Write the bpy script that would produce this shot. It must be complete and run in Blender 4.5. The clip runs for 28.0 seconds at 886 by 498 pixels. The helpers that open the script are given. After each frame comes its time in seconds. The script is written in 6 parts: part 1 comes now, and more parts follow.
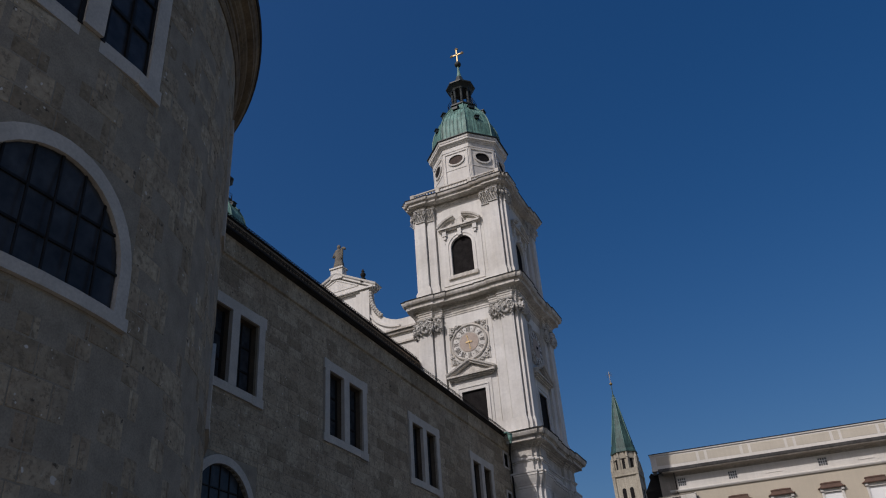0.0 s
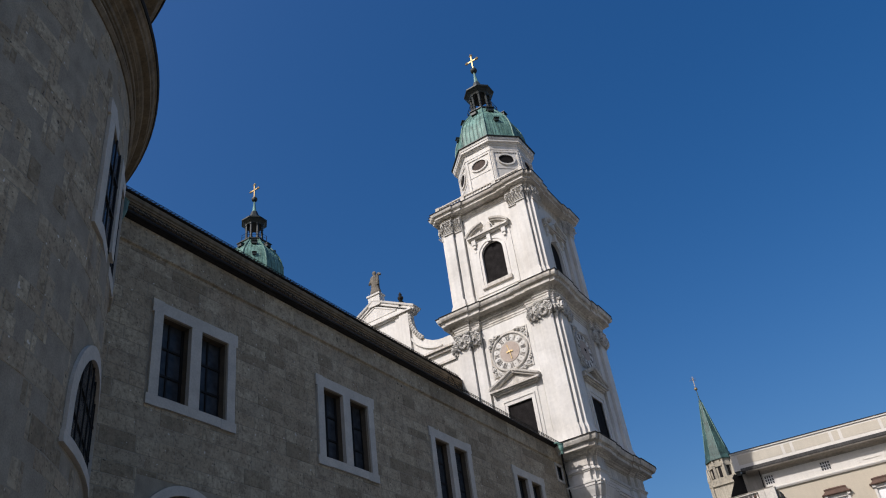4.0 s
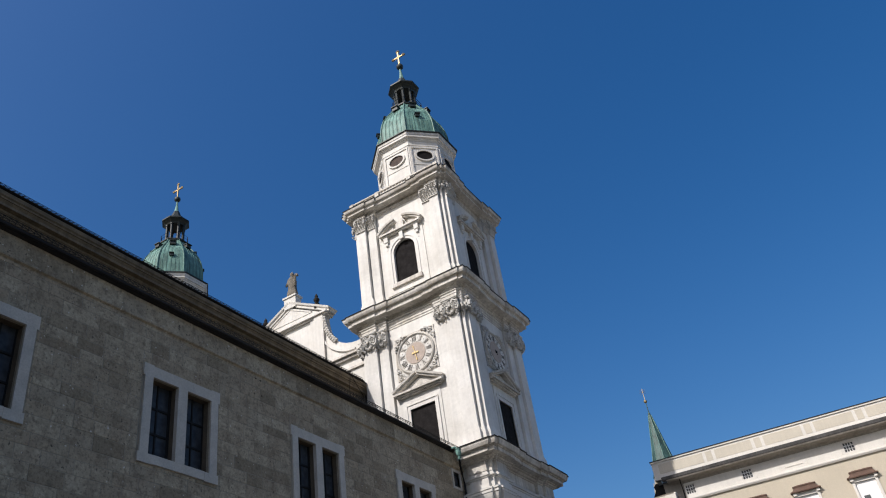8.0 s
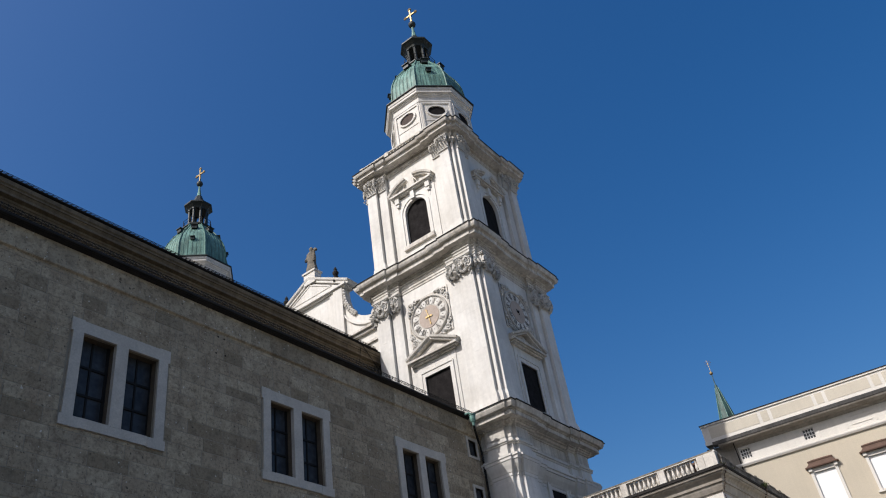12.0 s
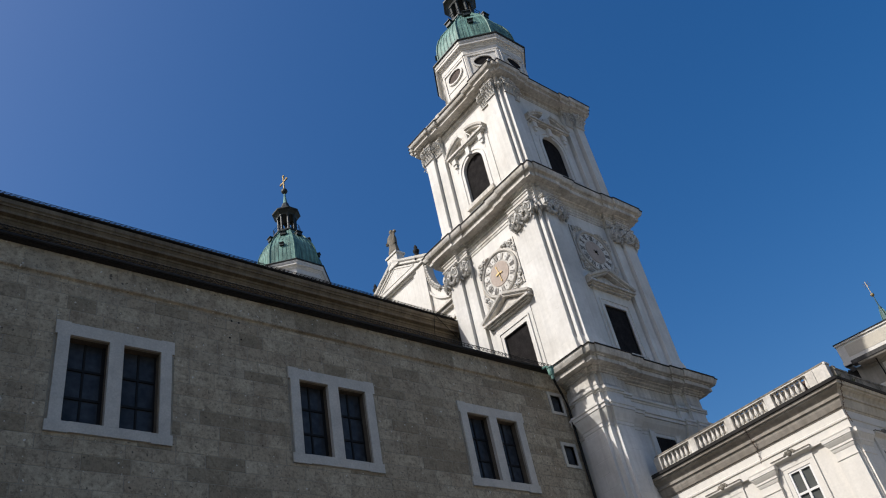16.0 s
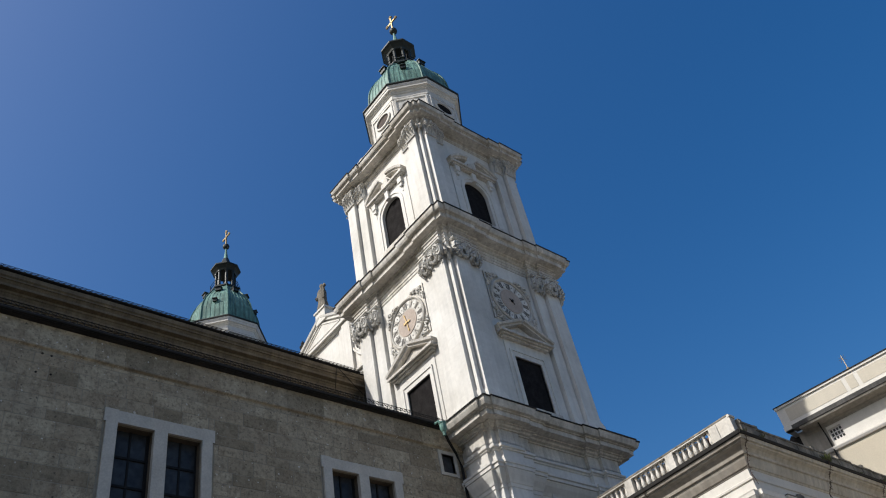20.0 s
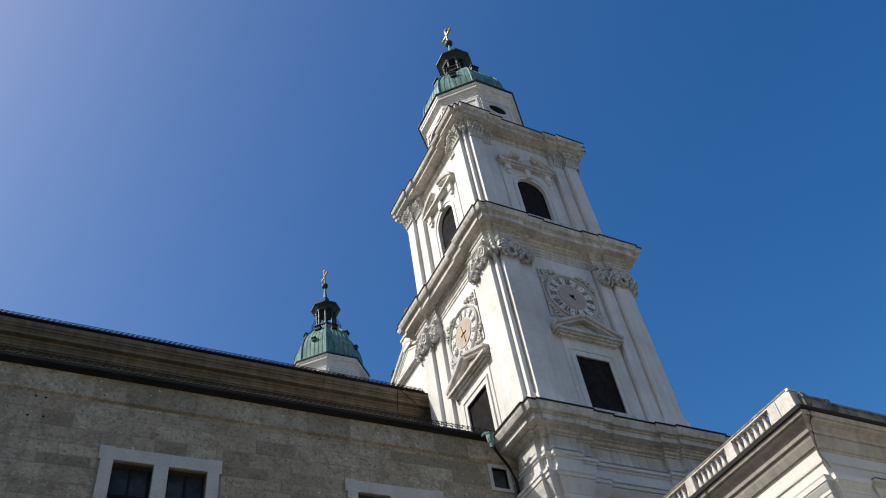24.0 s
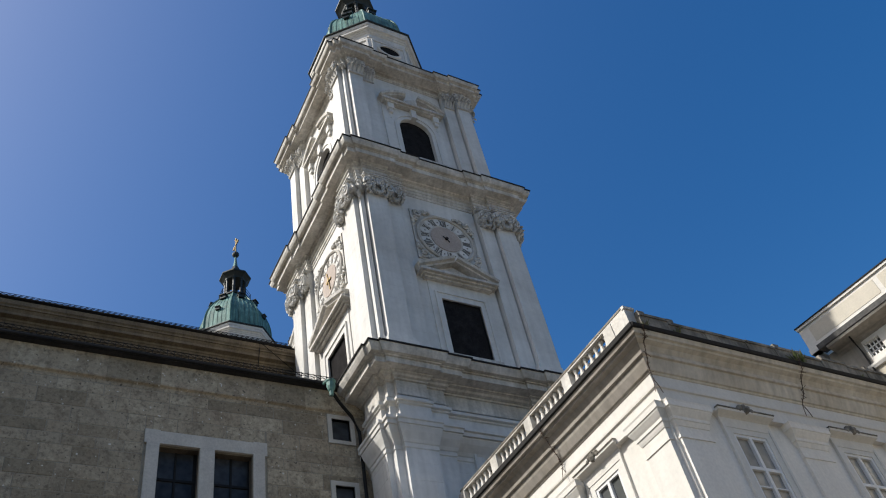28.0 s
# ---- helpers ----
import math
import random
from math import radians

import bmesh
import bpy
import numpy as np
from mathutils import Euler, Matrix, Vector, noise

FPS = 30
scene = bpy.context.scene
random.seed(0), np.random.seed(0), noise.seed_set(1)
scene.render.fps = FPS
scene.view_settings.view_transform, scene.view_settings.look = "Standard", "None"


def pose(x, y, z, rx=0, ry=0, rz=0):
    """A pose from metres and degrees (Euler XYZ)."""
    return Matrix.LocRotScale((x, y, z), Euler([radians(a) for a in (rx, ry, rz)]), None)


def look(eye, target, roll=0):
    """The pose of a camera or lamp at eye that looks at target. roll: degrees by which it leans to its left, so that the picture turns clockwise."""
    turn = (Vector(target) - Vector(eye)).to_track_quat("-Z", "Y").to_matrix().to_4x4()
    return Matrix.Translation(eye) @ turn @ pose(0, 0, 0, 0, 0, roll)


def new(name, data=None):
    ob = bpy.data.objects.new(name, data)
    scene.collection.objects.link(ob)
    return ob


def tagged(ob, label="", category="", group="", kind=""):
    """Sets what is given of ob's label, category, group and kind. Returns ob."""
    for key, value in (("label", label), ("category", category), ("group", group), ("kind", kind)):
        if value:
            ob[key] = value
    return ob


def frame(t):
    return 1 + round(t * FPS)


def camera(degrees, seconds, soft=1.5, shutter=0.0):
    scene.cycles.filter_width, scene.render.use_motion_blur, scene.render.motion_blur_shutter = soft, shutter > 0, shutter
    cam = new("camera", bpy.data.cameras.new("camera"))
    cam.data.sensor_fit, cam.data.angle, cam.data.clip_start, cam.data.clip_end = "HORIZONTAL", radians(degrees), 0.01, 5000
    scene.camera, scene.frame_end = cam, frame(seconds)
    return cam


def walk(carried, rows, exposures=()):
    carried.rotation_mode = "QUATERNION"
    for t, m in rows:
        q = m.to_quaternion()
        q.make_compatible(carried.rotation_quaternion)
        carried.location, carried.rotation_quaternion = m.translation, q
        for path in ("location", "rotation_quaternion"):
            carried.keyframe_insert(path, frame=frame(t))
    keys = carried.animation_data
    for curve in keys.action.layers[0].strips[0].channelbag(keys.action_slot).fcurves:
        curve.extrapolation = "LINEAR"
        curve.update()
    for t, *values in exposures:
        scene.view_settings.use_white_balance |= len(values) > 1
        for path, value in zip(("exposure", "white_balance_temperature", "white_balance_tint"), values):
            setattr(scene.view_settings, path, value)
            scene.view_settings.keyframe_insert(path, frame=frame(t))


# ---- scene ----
cam = camera(57.0, 28.0, soft=1.1)
PATH = [
    (0, (23.0, -26.27, 2.04), (22.345, -24.692, 3.08), -4.6),
    (0.5, (23.12, -25.33, 2.04), (22.442, -23.748, 3.058), -3.9),
    (1, (23.275, -24.373, 2.044), (22.626, -22.747, 3.013), -6.8),
    (1.5, (23.398, -23.44, 2.06), (22.722, -21.849, 3.065), -8.4),
    (2, (23.497, -22.49, 2.042), (22.868, -20.895, 3.071), -9.0),
    (2.5, (23.701, -21.735, 2.003), (23.016, -20.212, 3.103), -8.2),
    (3, (23.958, -20.873, 1.996), (23.29, -19.322, 3.067), -9.6),
    (3.5, (24.34, -20.141, 1.951), (23.566, -18.685, 3.082), -8.3),
    (5.5, (26.299, -17.247, 1.742), (25.488, -15.799, 2.857), -9.2),
    (6, (26.701, -16.325, 1.789), (25.986, -14.875, 2.966), -12.4),
    (6.5, (27.054, -15.49, 1.712), (26.353, -14.02, 2.873), -10.5),
    (7, (27.456, -14.61, 1.676), (26.771, -13.126, 2.829), -12.7),
    (7.5, (27.767, -13.761, 1.626), (27.025, -12.331, 2.81), -11.7),
    (8, (27.916, -12.82, 1.533), (27.191, -11.359, 2.691), -9.5),
    (8.5, (28.048, -11.951, 1.561), (27.209, -10.559, 2.726), -8.3),
    (9, (28.05, -10.885, 1.685), (27.229, -9.508, 2.881), -8.2),
    (9.5, (28.274, -10.014, 1.571), (27.386, -8.638, 2.719), -5.0),
    (10, (28.22, -9.047, 1.606), (27.38, -7.637, 2.749), -7.2),
    (10.5, (28.336, -8.163, 1.508), (27.483, -6.773, 2.665), -6.6),
    (11, (28.284, -7.163, 1.537), (27.419, -5.782, 2.697), -6.8),
    (11.5, (28.284, -6.018, 1.572), (27.398, -4.669, 2.752), -8.1),
    (12, (28.293, -5.017, 1.54), (27.427, -3.643, 2.708), -9.6),
    (12.5, (28.333, -4.1, 1.637), (27.481, -2.729, 2.818), -9.5),
    (14.5, (29.128, -0.08, 1.379), (28.286, 1.262, 2.599), -13.3),
    (15, (29.209, 0.866, 1.208), (28.233, 2.133, 2.41), -13.7),
    (15.5, (29.346, 1.806, 1.247), (28.258, 3.008, 2.419), -12.1),
    (16, (29.357, 2.879, 1.23), (28.233, 4.018, 2.43), -12.7),
    (16.5, (29.525, 3.928, 1.224), (28.478, 5.145, 2.417), -13.9),
    (17, (29.416, 4.84, 1.211), (28.363, 6.021, 2.433), -10.1),
    (17.5, (29.527, 5.916, 1.241), (28.47, 7.053, 2.502), -7.1),
    (18, (29.508, 6.907, 1.279), (28.429, 8.027, 2.536), -7.9),
    (18.5, (29.518, 7.986, 1.147), (28.458, 9.096, 2.43), -9.7),
    (19, (29.737, 9.029, 1.281), (28.689, 10.145, 2.568), -10.8),
    (19.5, (29.600, 9.930, 1.280), (28.630, 11.139, 2.544), -14.8),
    (20, (29.541, 10.903, 1.217), (28.532, 11.991, 2.558), -12.9),
    (20.5, (29.832, 11.956, 1.296), (28.84, 13.089, 2.612), -14.3),
    (22.5, (30.581, 16.001, 1.258), (29.59, 16.941, 2.719), -13.7),
    (23, (30.449, 16.921, 1.144), (29.396, 17.803, 2.598), -12.7),
    (23.5, (30.191, 17.493, 1.023), (29.106, 18.33, 2.48), -13.8),
    (24, (30.118, 18.52, 1.257), (28.97, 19.283, 2.706), -10.9),
    (24.5, (29.891, 19.368, 1.138), (28.663, 20.058, 2.558), -11.8),
    (25, (29.565, 20.365, 1.327), (28.316, 21.061, 2.725), -12.9),
    (25.5, (29.372, 21.27, 1.395), (28.184, 21.937, 2.859), -14.9),
    (26, (28.959, 22.517, 1.513), (27.839, 23.328, 2.958), -14.6),
    (26.5, (28.798, 23.31, 1.511), (27.661, 24.098, 2.956), -14.1),
    (27, (28.573, 24.307, 1.586), (27.446, 25.09, 3.041), -13.2),
    (27.5, (28.425, 25.286, 1.625), (27.288, 26.053, 3.08), -11.5),
    (28, (28.126, 26.21, 1.64), (26.996, 27.052, 3.059), -13.6),
]
walk(cam, [(t, look(eye, target, roll)) for t, eye, target, roll in PATH],
     exposures=((0, -0.84, 6230, 16), (1, -0.83, 6230, 16), (3, -0.35, 6265, 15), (6, 0.02, 6290, 12), (8, 0.02, 6290, 12), (12, 0.0, 6290, 12), (17, 0.04, 6310, 10), (22, 0.13, 6310, 8), (25, 0.26, 6310, 8), (28, 0.23, 6310, 8))
)

# ---- world, sun, exposure ----
SUN = Vector((0.33, 1.0, -1.0)).normalized()
sun_data = bpy.data.lights.new("sun", "SUN")
sun_data.energy, sun_data.angle, sun_data.color = 4.45, radians(0.53), (1.0, 0.955, 0.89)
sun = new("sun", sun_data)
sun.matrix_basis = look((-60, -160, 90), Vector((-60, -160, 90)) + SUN)

world = bpy.data.worlds.new("sky")
scene.world = world
world.use_nodes = True
wn = world.node_tree
wn.nodes.clear()
w_out = wn.nodes.new("ShaderNodeOutputWorld")
w_bg = wn.nodes.new("ShaderNodeBackground")
w_sky = wn.nodes.new("ShaderNodeTexSky")
w_sky.sky_type, w_sky.sun_disc = "NISHITA", False
w_sky.sun_elevation = math.asin(-SUN.z)
w_sky.sun_rotation = math.atan2(-SUN.x, -SUN.y)
w_sky.altitude, w_sky.air_density, w_sky.dust_density, w_sky.ozone_density = 450, 1.2, 4.0, 1.2
w_bg.inputs["Strength"].default_value = 0.118
w_hue = wn.nodes.new("ShaderNodeHueSaturation")
w_hue.inputs["Hue"].default_value, w_hue.inputs["Saturation"].default_value = 0.506, 1.5
wn.links.new(w_sky.outputs[0], w_hue.inputs["Color"])
wn.links.new(w_hue.outputs[0], w_bg.inputs[0])
wn.links.new(w_bg.outputs[0], w_out.inputs[0])


# ---- materials ----
def material(name, base, rough=0.7, metal=0.0, vary=0.15, scale=0.6, grain=30.0, bump=0.1, second=None, streak=0.0,
             island=0.0, per_object=0.0, spec=0.4, speckle=0.0):
    """Base colour with broad stains, fine grain, optional vertical streaks and a colour shift from piece to piece."""
    m = bpy.data.materials.new(name)
    m.use_nodes = True
    t = m.node_tree
    n, l = t.nodes, t.links
    p = n["Principled BSDF"]
    p.inputs["Roughness"].default_value, p.inputs["Metallic"].default_value = rough, metal
    p.inputs["Specular IOR Level"].default_value = spec
    co = n.new("ShaderNodeTexCoord")
    broad = n.new("ShaderNodeTexNoise")
    broad.inputs["Scale"].default_value, broad.inputs["Detail"].default_value = scale, 6
    l.new(co.outputs["Object"], broad.inputs["Vector"])
    fine = n.new("ShaderNodeTexNoise")
    fine.inputs["Scale"].default_value, fine.inputs["Detail"].default_value = grain, 3
    l.new(co.outputs["Object"], fine.inputs["Vector"])
    ramp = n.new("ShaderNodeMapRange")
    ramp.inputs["From Min"].default_value, ramp.inputs["From Max"].default_value = 0.3, 0.7
    l.new(broad.outputs["Fac"], ramp.inputs["Value"])
    mix = n.new("ShaderNodeMix")
    mix.data_type = "RGBA"
    other = second or tuple(c * (1 - 2 * vary) for c in base)
    mix.inputs["A"].default_value, mix.inputs["B"].default_value = (*base, 1), (*other, 1)
    l.new(ramp.outputs["Result"], mix.inputs["Factor"])
    last = mix.outputs["Result"]

    def multiply(fac_socket, low, high):
        nonlocal last
        r = n.new("ShaderNodeMapRange")
        r.inputs["To Min"].default_value, r.inputs["To Max"].default_value = low, high
        l.new(fac_socket, r.inputs["Value"])
        mul = n.new("ShaderNodeMix")
        mul.data_type, mul.blend_type = "RGBA", "MULTIPLY"
        mul.inputs["Factor"].default_value = 1
        l.new(last, mul.inputs["A"])
        l.new(r.outputs["Result"], mul.inputs["B"])
        last = mul.outputs["Result"]
        return r

    r = multiply(fine.outputs["Fac"], 1 - vary, 1 + vary)
    r.inputs["From Min"].default_value, r.inputs["From Max"].default_value = 0.3, 0.7
    if streak:
        mp = n.new("ShaderNodeMapping")
        mp.inputs["Scale"].default_value = (2.2, 2.2, 0.12)
        l.new(co.outputs["Object"], mp.inputs["Vector"])
        s = n.new("ShaderNodeTexNoise")
        s.inputs["Scale"].default_value, s.inputs["Detail"].default_value = 1.6, 4
        l.new(mp.outputs["Vector"], s.inputs["Vector"])
        r = multiply(s.outputs["Fac"], 1 - streak, 1 + 0.25 * streak)
        r.inputs["From Min"].default_value, r.inputs["From Max"].default_value = 0.32, 0.62
    if speckle:
        v = n.new("ShaderNodeTexVoronoi")
        v.inputs["Scale"].default_value = 9
        l.new(co.outputs["Object"], v.inputs["Vector"])
        bw = n.new("ShaderNodeRGBToBW")
        l.new(v.outputs["Color"], bw.inputs["Color"])
        r = multiply(bw.outputs["Val"], 1 - speckle, 1 + speckle)
        r.inputs["From Min"].default_value, r.inputs["From Max"].default_value = 0.2, 0.8
    if island:
        g = n.new("ShaderNodeNewGeometry")
        multiply(g.outputs["Random Per Island"], 1 - island, 1 + island)
    if per_object:
        o = n.new("ShaderNodeObjectInfo")
        multiply(o.outputs["Random"], 1 - per_object, 1 + per_object)
    l.new(last, p.inputs["Base Color"])
    if bump:
        add = n.new("ShaderNodeMath")
        add.operation = "ADD"
        l.new(fine.outputs["Fac"], add.inputs[0])
        l.new(broad.outputs["Fac"], add.inputs[1])
        b = n.new("ShaderNodeBump")
        b.inputs["Strength"].default_value, b.inputs["Distance"].default_value = bump, 0.05
        l.new(add.outputs[0], b.inputs["Height"])
        l.new(b.outputs["Normal"], p.inputs["Normal"])
    return m


MARBLE = material("white_marble", (0.662, 0.646, 0.61), 0.65, vary=0.05, scale=0.35, grain=4, bump=0.1, streak=0.085,
                  second=(0.53, 0.505, 0.46))
ORNAMENT = material("carved_stone", (0.59, 0.568, 0.525), 0.75, vary=0.14, scale=1.5, grain=12, bump=0.25, streak=0.12)
CORNICE = material("weathered_marble", (0.65, 0.623, 0.575), 0.7, vary=0.12, scale=0.6, grain=8, bump=0.2, streak=0.24,
                   second=(0.415, 0.38, 0.325))


def conglomerate(name, piece):
    """Rough olive-brown pudding stone: mottled grain, pale chips, pits and reddish patches; a few stones are darker."""
    m = material(name, (0.482, 0.403, 0.286), 0.94, vary=0.16, scale=0.4, grain=7, bump=0.7, second=(0.406, 0.332, 0.23), spec=0.15)
    t = m.node_tree
    n, l = t.nodes, t.links
    p = n["Principled BSDF"]
    last = p.inputs["Base Color"].links[0].from_socket
    co = n.new("ShaderNodeTexCoord")

    def blend(fac, colour, kind="MIX"):
        nonlocal last
        x = n.new("ShaderNodeMix")
        x.data_type, x.blend_type = "RGBA", kind
        l.new(fac, x.inputs["Factor"])
        l.new(last, x.inputs["A"])
        x.inputs["B"].default_value = (*colour, 1)
        last = x.outputs["Result"]

    def rng(socket, a, b, top):
        r = n.new("ShaderNodeMapRange")
        r.inputs["From Min"].default_value, r.inputs["From Max"].default_value, r.inputs["To Max"].default_value = a, b, top
        l.new(socket, r.inputs["Value"])
        return r.outputs["Result"]

    def noise(scale, detail, rough=0.5):
        v = n.new("ShaderNodeTexNoise")
        v.inputs["Scale"].default_value, v.inputs["Detail"].default_value, v.inputs["Roughness"].default_value = scale, detail, rough
        l.new(co.outputs["Object"], v.inputs["Vector"])
        return v.outputs["Fac"]

    # tone of single stones: most alike, some darker and redder
    if piece:
        tone = n.new("ShaderNodeObjectInfo").outputs["Random"]
    else:
        tone = n.new("ShaderNodeNewGeometry").outputs["Random Per Island"]
    blend(rng(tone, 0.3, 0.1, 0.62), (0.18, 0.14, 0.09))
    blend(rng(tone, 0.6, 0.63, 0.3), (0.25, 0.185, 0.12))
    blend(rng(tone, 0.8, 1.0, 0.35), (0.37, 0.33, 0.25))
    # reddish patches, mottling, pale chips and pits
    blend(rng(noise(0.7, 5), 0.56, 0.7, 0.4), (0.255, 0.185, 0.125))
    blend(rng(noise(1.5, 7, 0.7), 0.48, 0.64, 0.52), (0.145, 0.115, 0.08))
    blend(rng(noise(5.0, 5, 0.75), 0.51, 0.62, 0.55), (0.125, 0.1, 0.07))
    blend(rng(noise(8.0, 4, 0.7), 0.63, 0.7, 0.5), (0.45, 0.405, 0.32))
    blend(rng(noise(5.0, 3, 0.6), 0.36, 0.29, 0.85), (0.06, 0.052, 0.042))
    blend(rng(noise(3.1, 2, 0.5), 0.735, 0.76, 0.8), (0.6, 0.56, 0.49))
    blend(rng(noise(6.5, 1, 0.4), 0.74, 0.77, 0.85), (0.66, 0.62, 0.55))
    l.new(last, p.inputs["Base Color"])
    return m


RUBBLE = conglomerate("conglomerate", False)
RUBBLE_PIECE = conglomerate("conglomerate_piece", True)
# brown reveal stone, darkened: the recess shade is in the colour
REVEAL = material("shaded_reveal", (0.13, 0.10, 0.068), 0.95, vary=0.15, scale=2, grain=15, bump=0.2)
MORTAR = material("mortar", (0.33, 0.285, 0.215), 0.95, vary=0.15, scale=2, grain=25, bump=0.3)
MOULD = material("sandstone_moulding", (0.21, 0.16, 0.1), 0.85, vary=0.2, scale=0.9, grain=12, bump=0.25, streak=0.25)
FRAME_STONE = material("pale_frame_stone", (0.545, 0.50, 0.43), 0.75, vary=0.10, scale=1.2, grain=14, bump=0.15)
COPPER = material("green_copper", (0.165, 0.31, 0.265), 0.6, vary=0.16, scale=0.9, grain=8, bump=0.1, streak=0.62,
                  second=(0.075, 0.165, 0.14))
COPPER_SEAM = material("copper_seam", (0.05, 0.11, 0.095), 0.6, vary=0.2, scale=1.5, grain=10, bump=0.1, second=(0.12, 0.24, 0.2))
COPPER_PALE = material("pale_copper", (0.22, 0.36, 0.31), 0.6, vary=0.14, scale=0.7, grain=8, bump=0.1, streak=0.4)
RUST = material("rust", (0.12, 0.075, 0.055), 0.8, vary=0.3, scale=6, grain=30, bump=0.2)
COPPER_DARK = material("dark_copper", (0.022, 0.03, 0.028), 0.55, vary=0.2, scale=1.0, grain=8, bump=0.1)
ROOF = material("dark_roof", (0.026, 0.024, 0.023), 0.75, vary=0.2, scale=0.8, grain=10, bump=0.2, spec=0.2)
LEAD = material("lead_gutter", (0.1, 0.095, 0.09), 0.6, vary=0.2, scale=0.8, grain=8, bump=0.1, streak=0.3)
IRON = material("iron", (0.018, 0.017, 0.016), 0.7, vary=0.2, scale=3, grain=20, bump=0.1, spec=0.2)
GOLD = material("gilding", (0.36, 0.27, 0.14), 0.55, 1.0, vary=0.06, scale=3, grain=20, bump=0.05)
GLASS = material("dark_glass", (0.058, 0.062, 0.069), 0.25, vary=0.25, scale=0.9, grain=3, bump=0.03, spec=0.14)
# near-black for openings and interiors; their missing light is this colour
NEAR_BLACK = material("near_black", (0.024, 0.022, 0.022), 0.9, vary=0.25, scale=2, grain=12, bump=0.2, spec=0.05)
BOARDS = material("brown_boards", (0.07, 0.045, 0.035), 0.8, vary=0.2, scale=2, grain=10, bump=0.1, streak=0.3)
ROSE = material("rose_stone", (0.43, 0.355, 0.30), 0.8, vary=0.1, scale=1.5, grain=10, bump=0.1)
DIAL = material("dial_stone", (0.52, 0.49, 0.44), 0.75, vary=0.1, scale=2, grain=10, bump=0.05)
GREY_PAINT = material("grey_numeral", (0.17, 0.16, 0.145), 0.7, vary=0.1, scale=3, grain=10, bump=0)
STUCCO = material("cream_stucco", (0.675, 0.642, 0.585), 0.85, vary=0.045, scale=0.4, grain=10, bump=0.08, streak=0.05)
# paler copy of STUCCO; brightness of the wing's shaded side set by colour
PALE_STUCCO = material("pale_stucco", (0.81, 0.757, 0.677), 0.85, vary=0.06, scale=0.5, grain=10, bump=0.08, streak=0.06)
TAN = material("tan_render", (0.52, 0.46, 0.36), 0.9, vary=0.04, scale=0.3, grain=12, bump=0.06, streak=0.03)
TERRACOTTA = material("rust_tile", (0.13, 0.078, 0.056), 0.8, vary=0.15, scale=2, grain=15, bump=0.2)
BLIND = material("white_blind", (0.84, 0.83, 0.81), 0.6, vary=0.03, scale=1, grain=20, bump=0.02)
WHITE_PAINT = material("white_paint", (0.72, 0.71, 0.69), 0.45, vary=0.04, scale=2, grain=20, bump=0.03)
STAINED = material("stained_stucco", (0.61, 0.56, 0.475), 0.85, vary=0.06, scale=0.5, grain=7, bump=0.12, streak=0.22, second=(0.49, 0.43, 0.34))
# darker copy of STAINED: soot with soffit and wall shade mixed into the colour
SOOTY_SHADED = material("sooty_shaded_stucco", (0.35, 0.32, 0.28), 0.88, vary=0.06, scale=0.5, grain=7, bump=0.12, streak=0.2, second=(0.26, 0.23, 0.19))
MOSSY = material("dirty_parapet", (0.33, 0.29, 0.235), 0.9, vary=0.2, scale=1.4, grain=10, bump=0.3, streak=0.4, second=(0.10, 0.095, 0.08))
BLOCK = material("marble_block", (0.65, 0.634, 0.598), 0.65, vary=0.05, scale=0.35, grain=4, bump=0.1, streak=0.085, second=(0.505, 0.482, 0.44), per_object=0.025)
PANEL = material("attic_panel", (0.55, 0.50, 0.41), 0.85, vary=0.05, scale=0.5, grain=12, bump=0.06, streak=0.04)
PLANT = material("weeds", (0.07, 0.10, 0.03), 0.8, vary=0.3, scale=6, grain=20, bump=0.1, second=(0.12, 0.11, 0.05))
# pale tan for curtains plus reflected light put into the colour
PANE_LIGHT = material("curtained_reflecting_pane", (0.38, 0.355, 0.31), 0.15, vary=0.2, scale=0.8, grain=2, bump=0.01, spec=0.6)
PANE = material("window_pane", (0.10, 0.105, 0.10), 0.12, vary=0.1, scale=2, grain=3, bump=0.01, spec=0.6)
PAVING = material("paving", (0.135, 0.123, 0.105), 0.85, vary=0.12, scale=0.3, grain=8, bump=0.2)
GOTHIC = material("gothic_stone", (0.42, 0.38, 0.30), 0.85, vary=0.14, scale=0.4, grain=3, bump=0.2, streak=0.2)
SPIRE = material("spire_copper", (0.022, 0.048, 0.042), 0.6, vary=0.2, scale=0.5, grain=4, bump=0.1, streak=0.5, second=(0.05, 0.11, 0.097))
STATUE = material("statue_stone", (0.18, 0.16, 0.13), 0.85, vary=0.2, scale=1.5, grain=10, bump=0.3)


# ---- building helpers ----
def thing(name, at, label, category, group="", kind=""):
    ob = new(name)
    ob.empty_display_size = 0.5
    ob.matrix_basis = Matrix.Translation(at)
    return tagged(ob, label, category, group, kind)


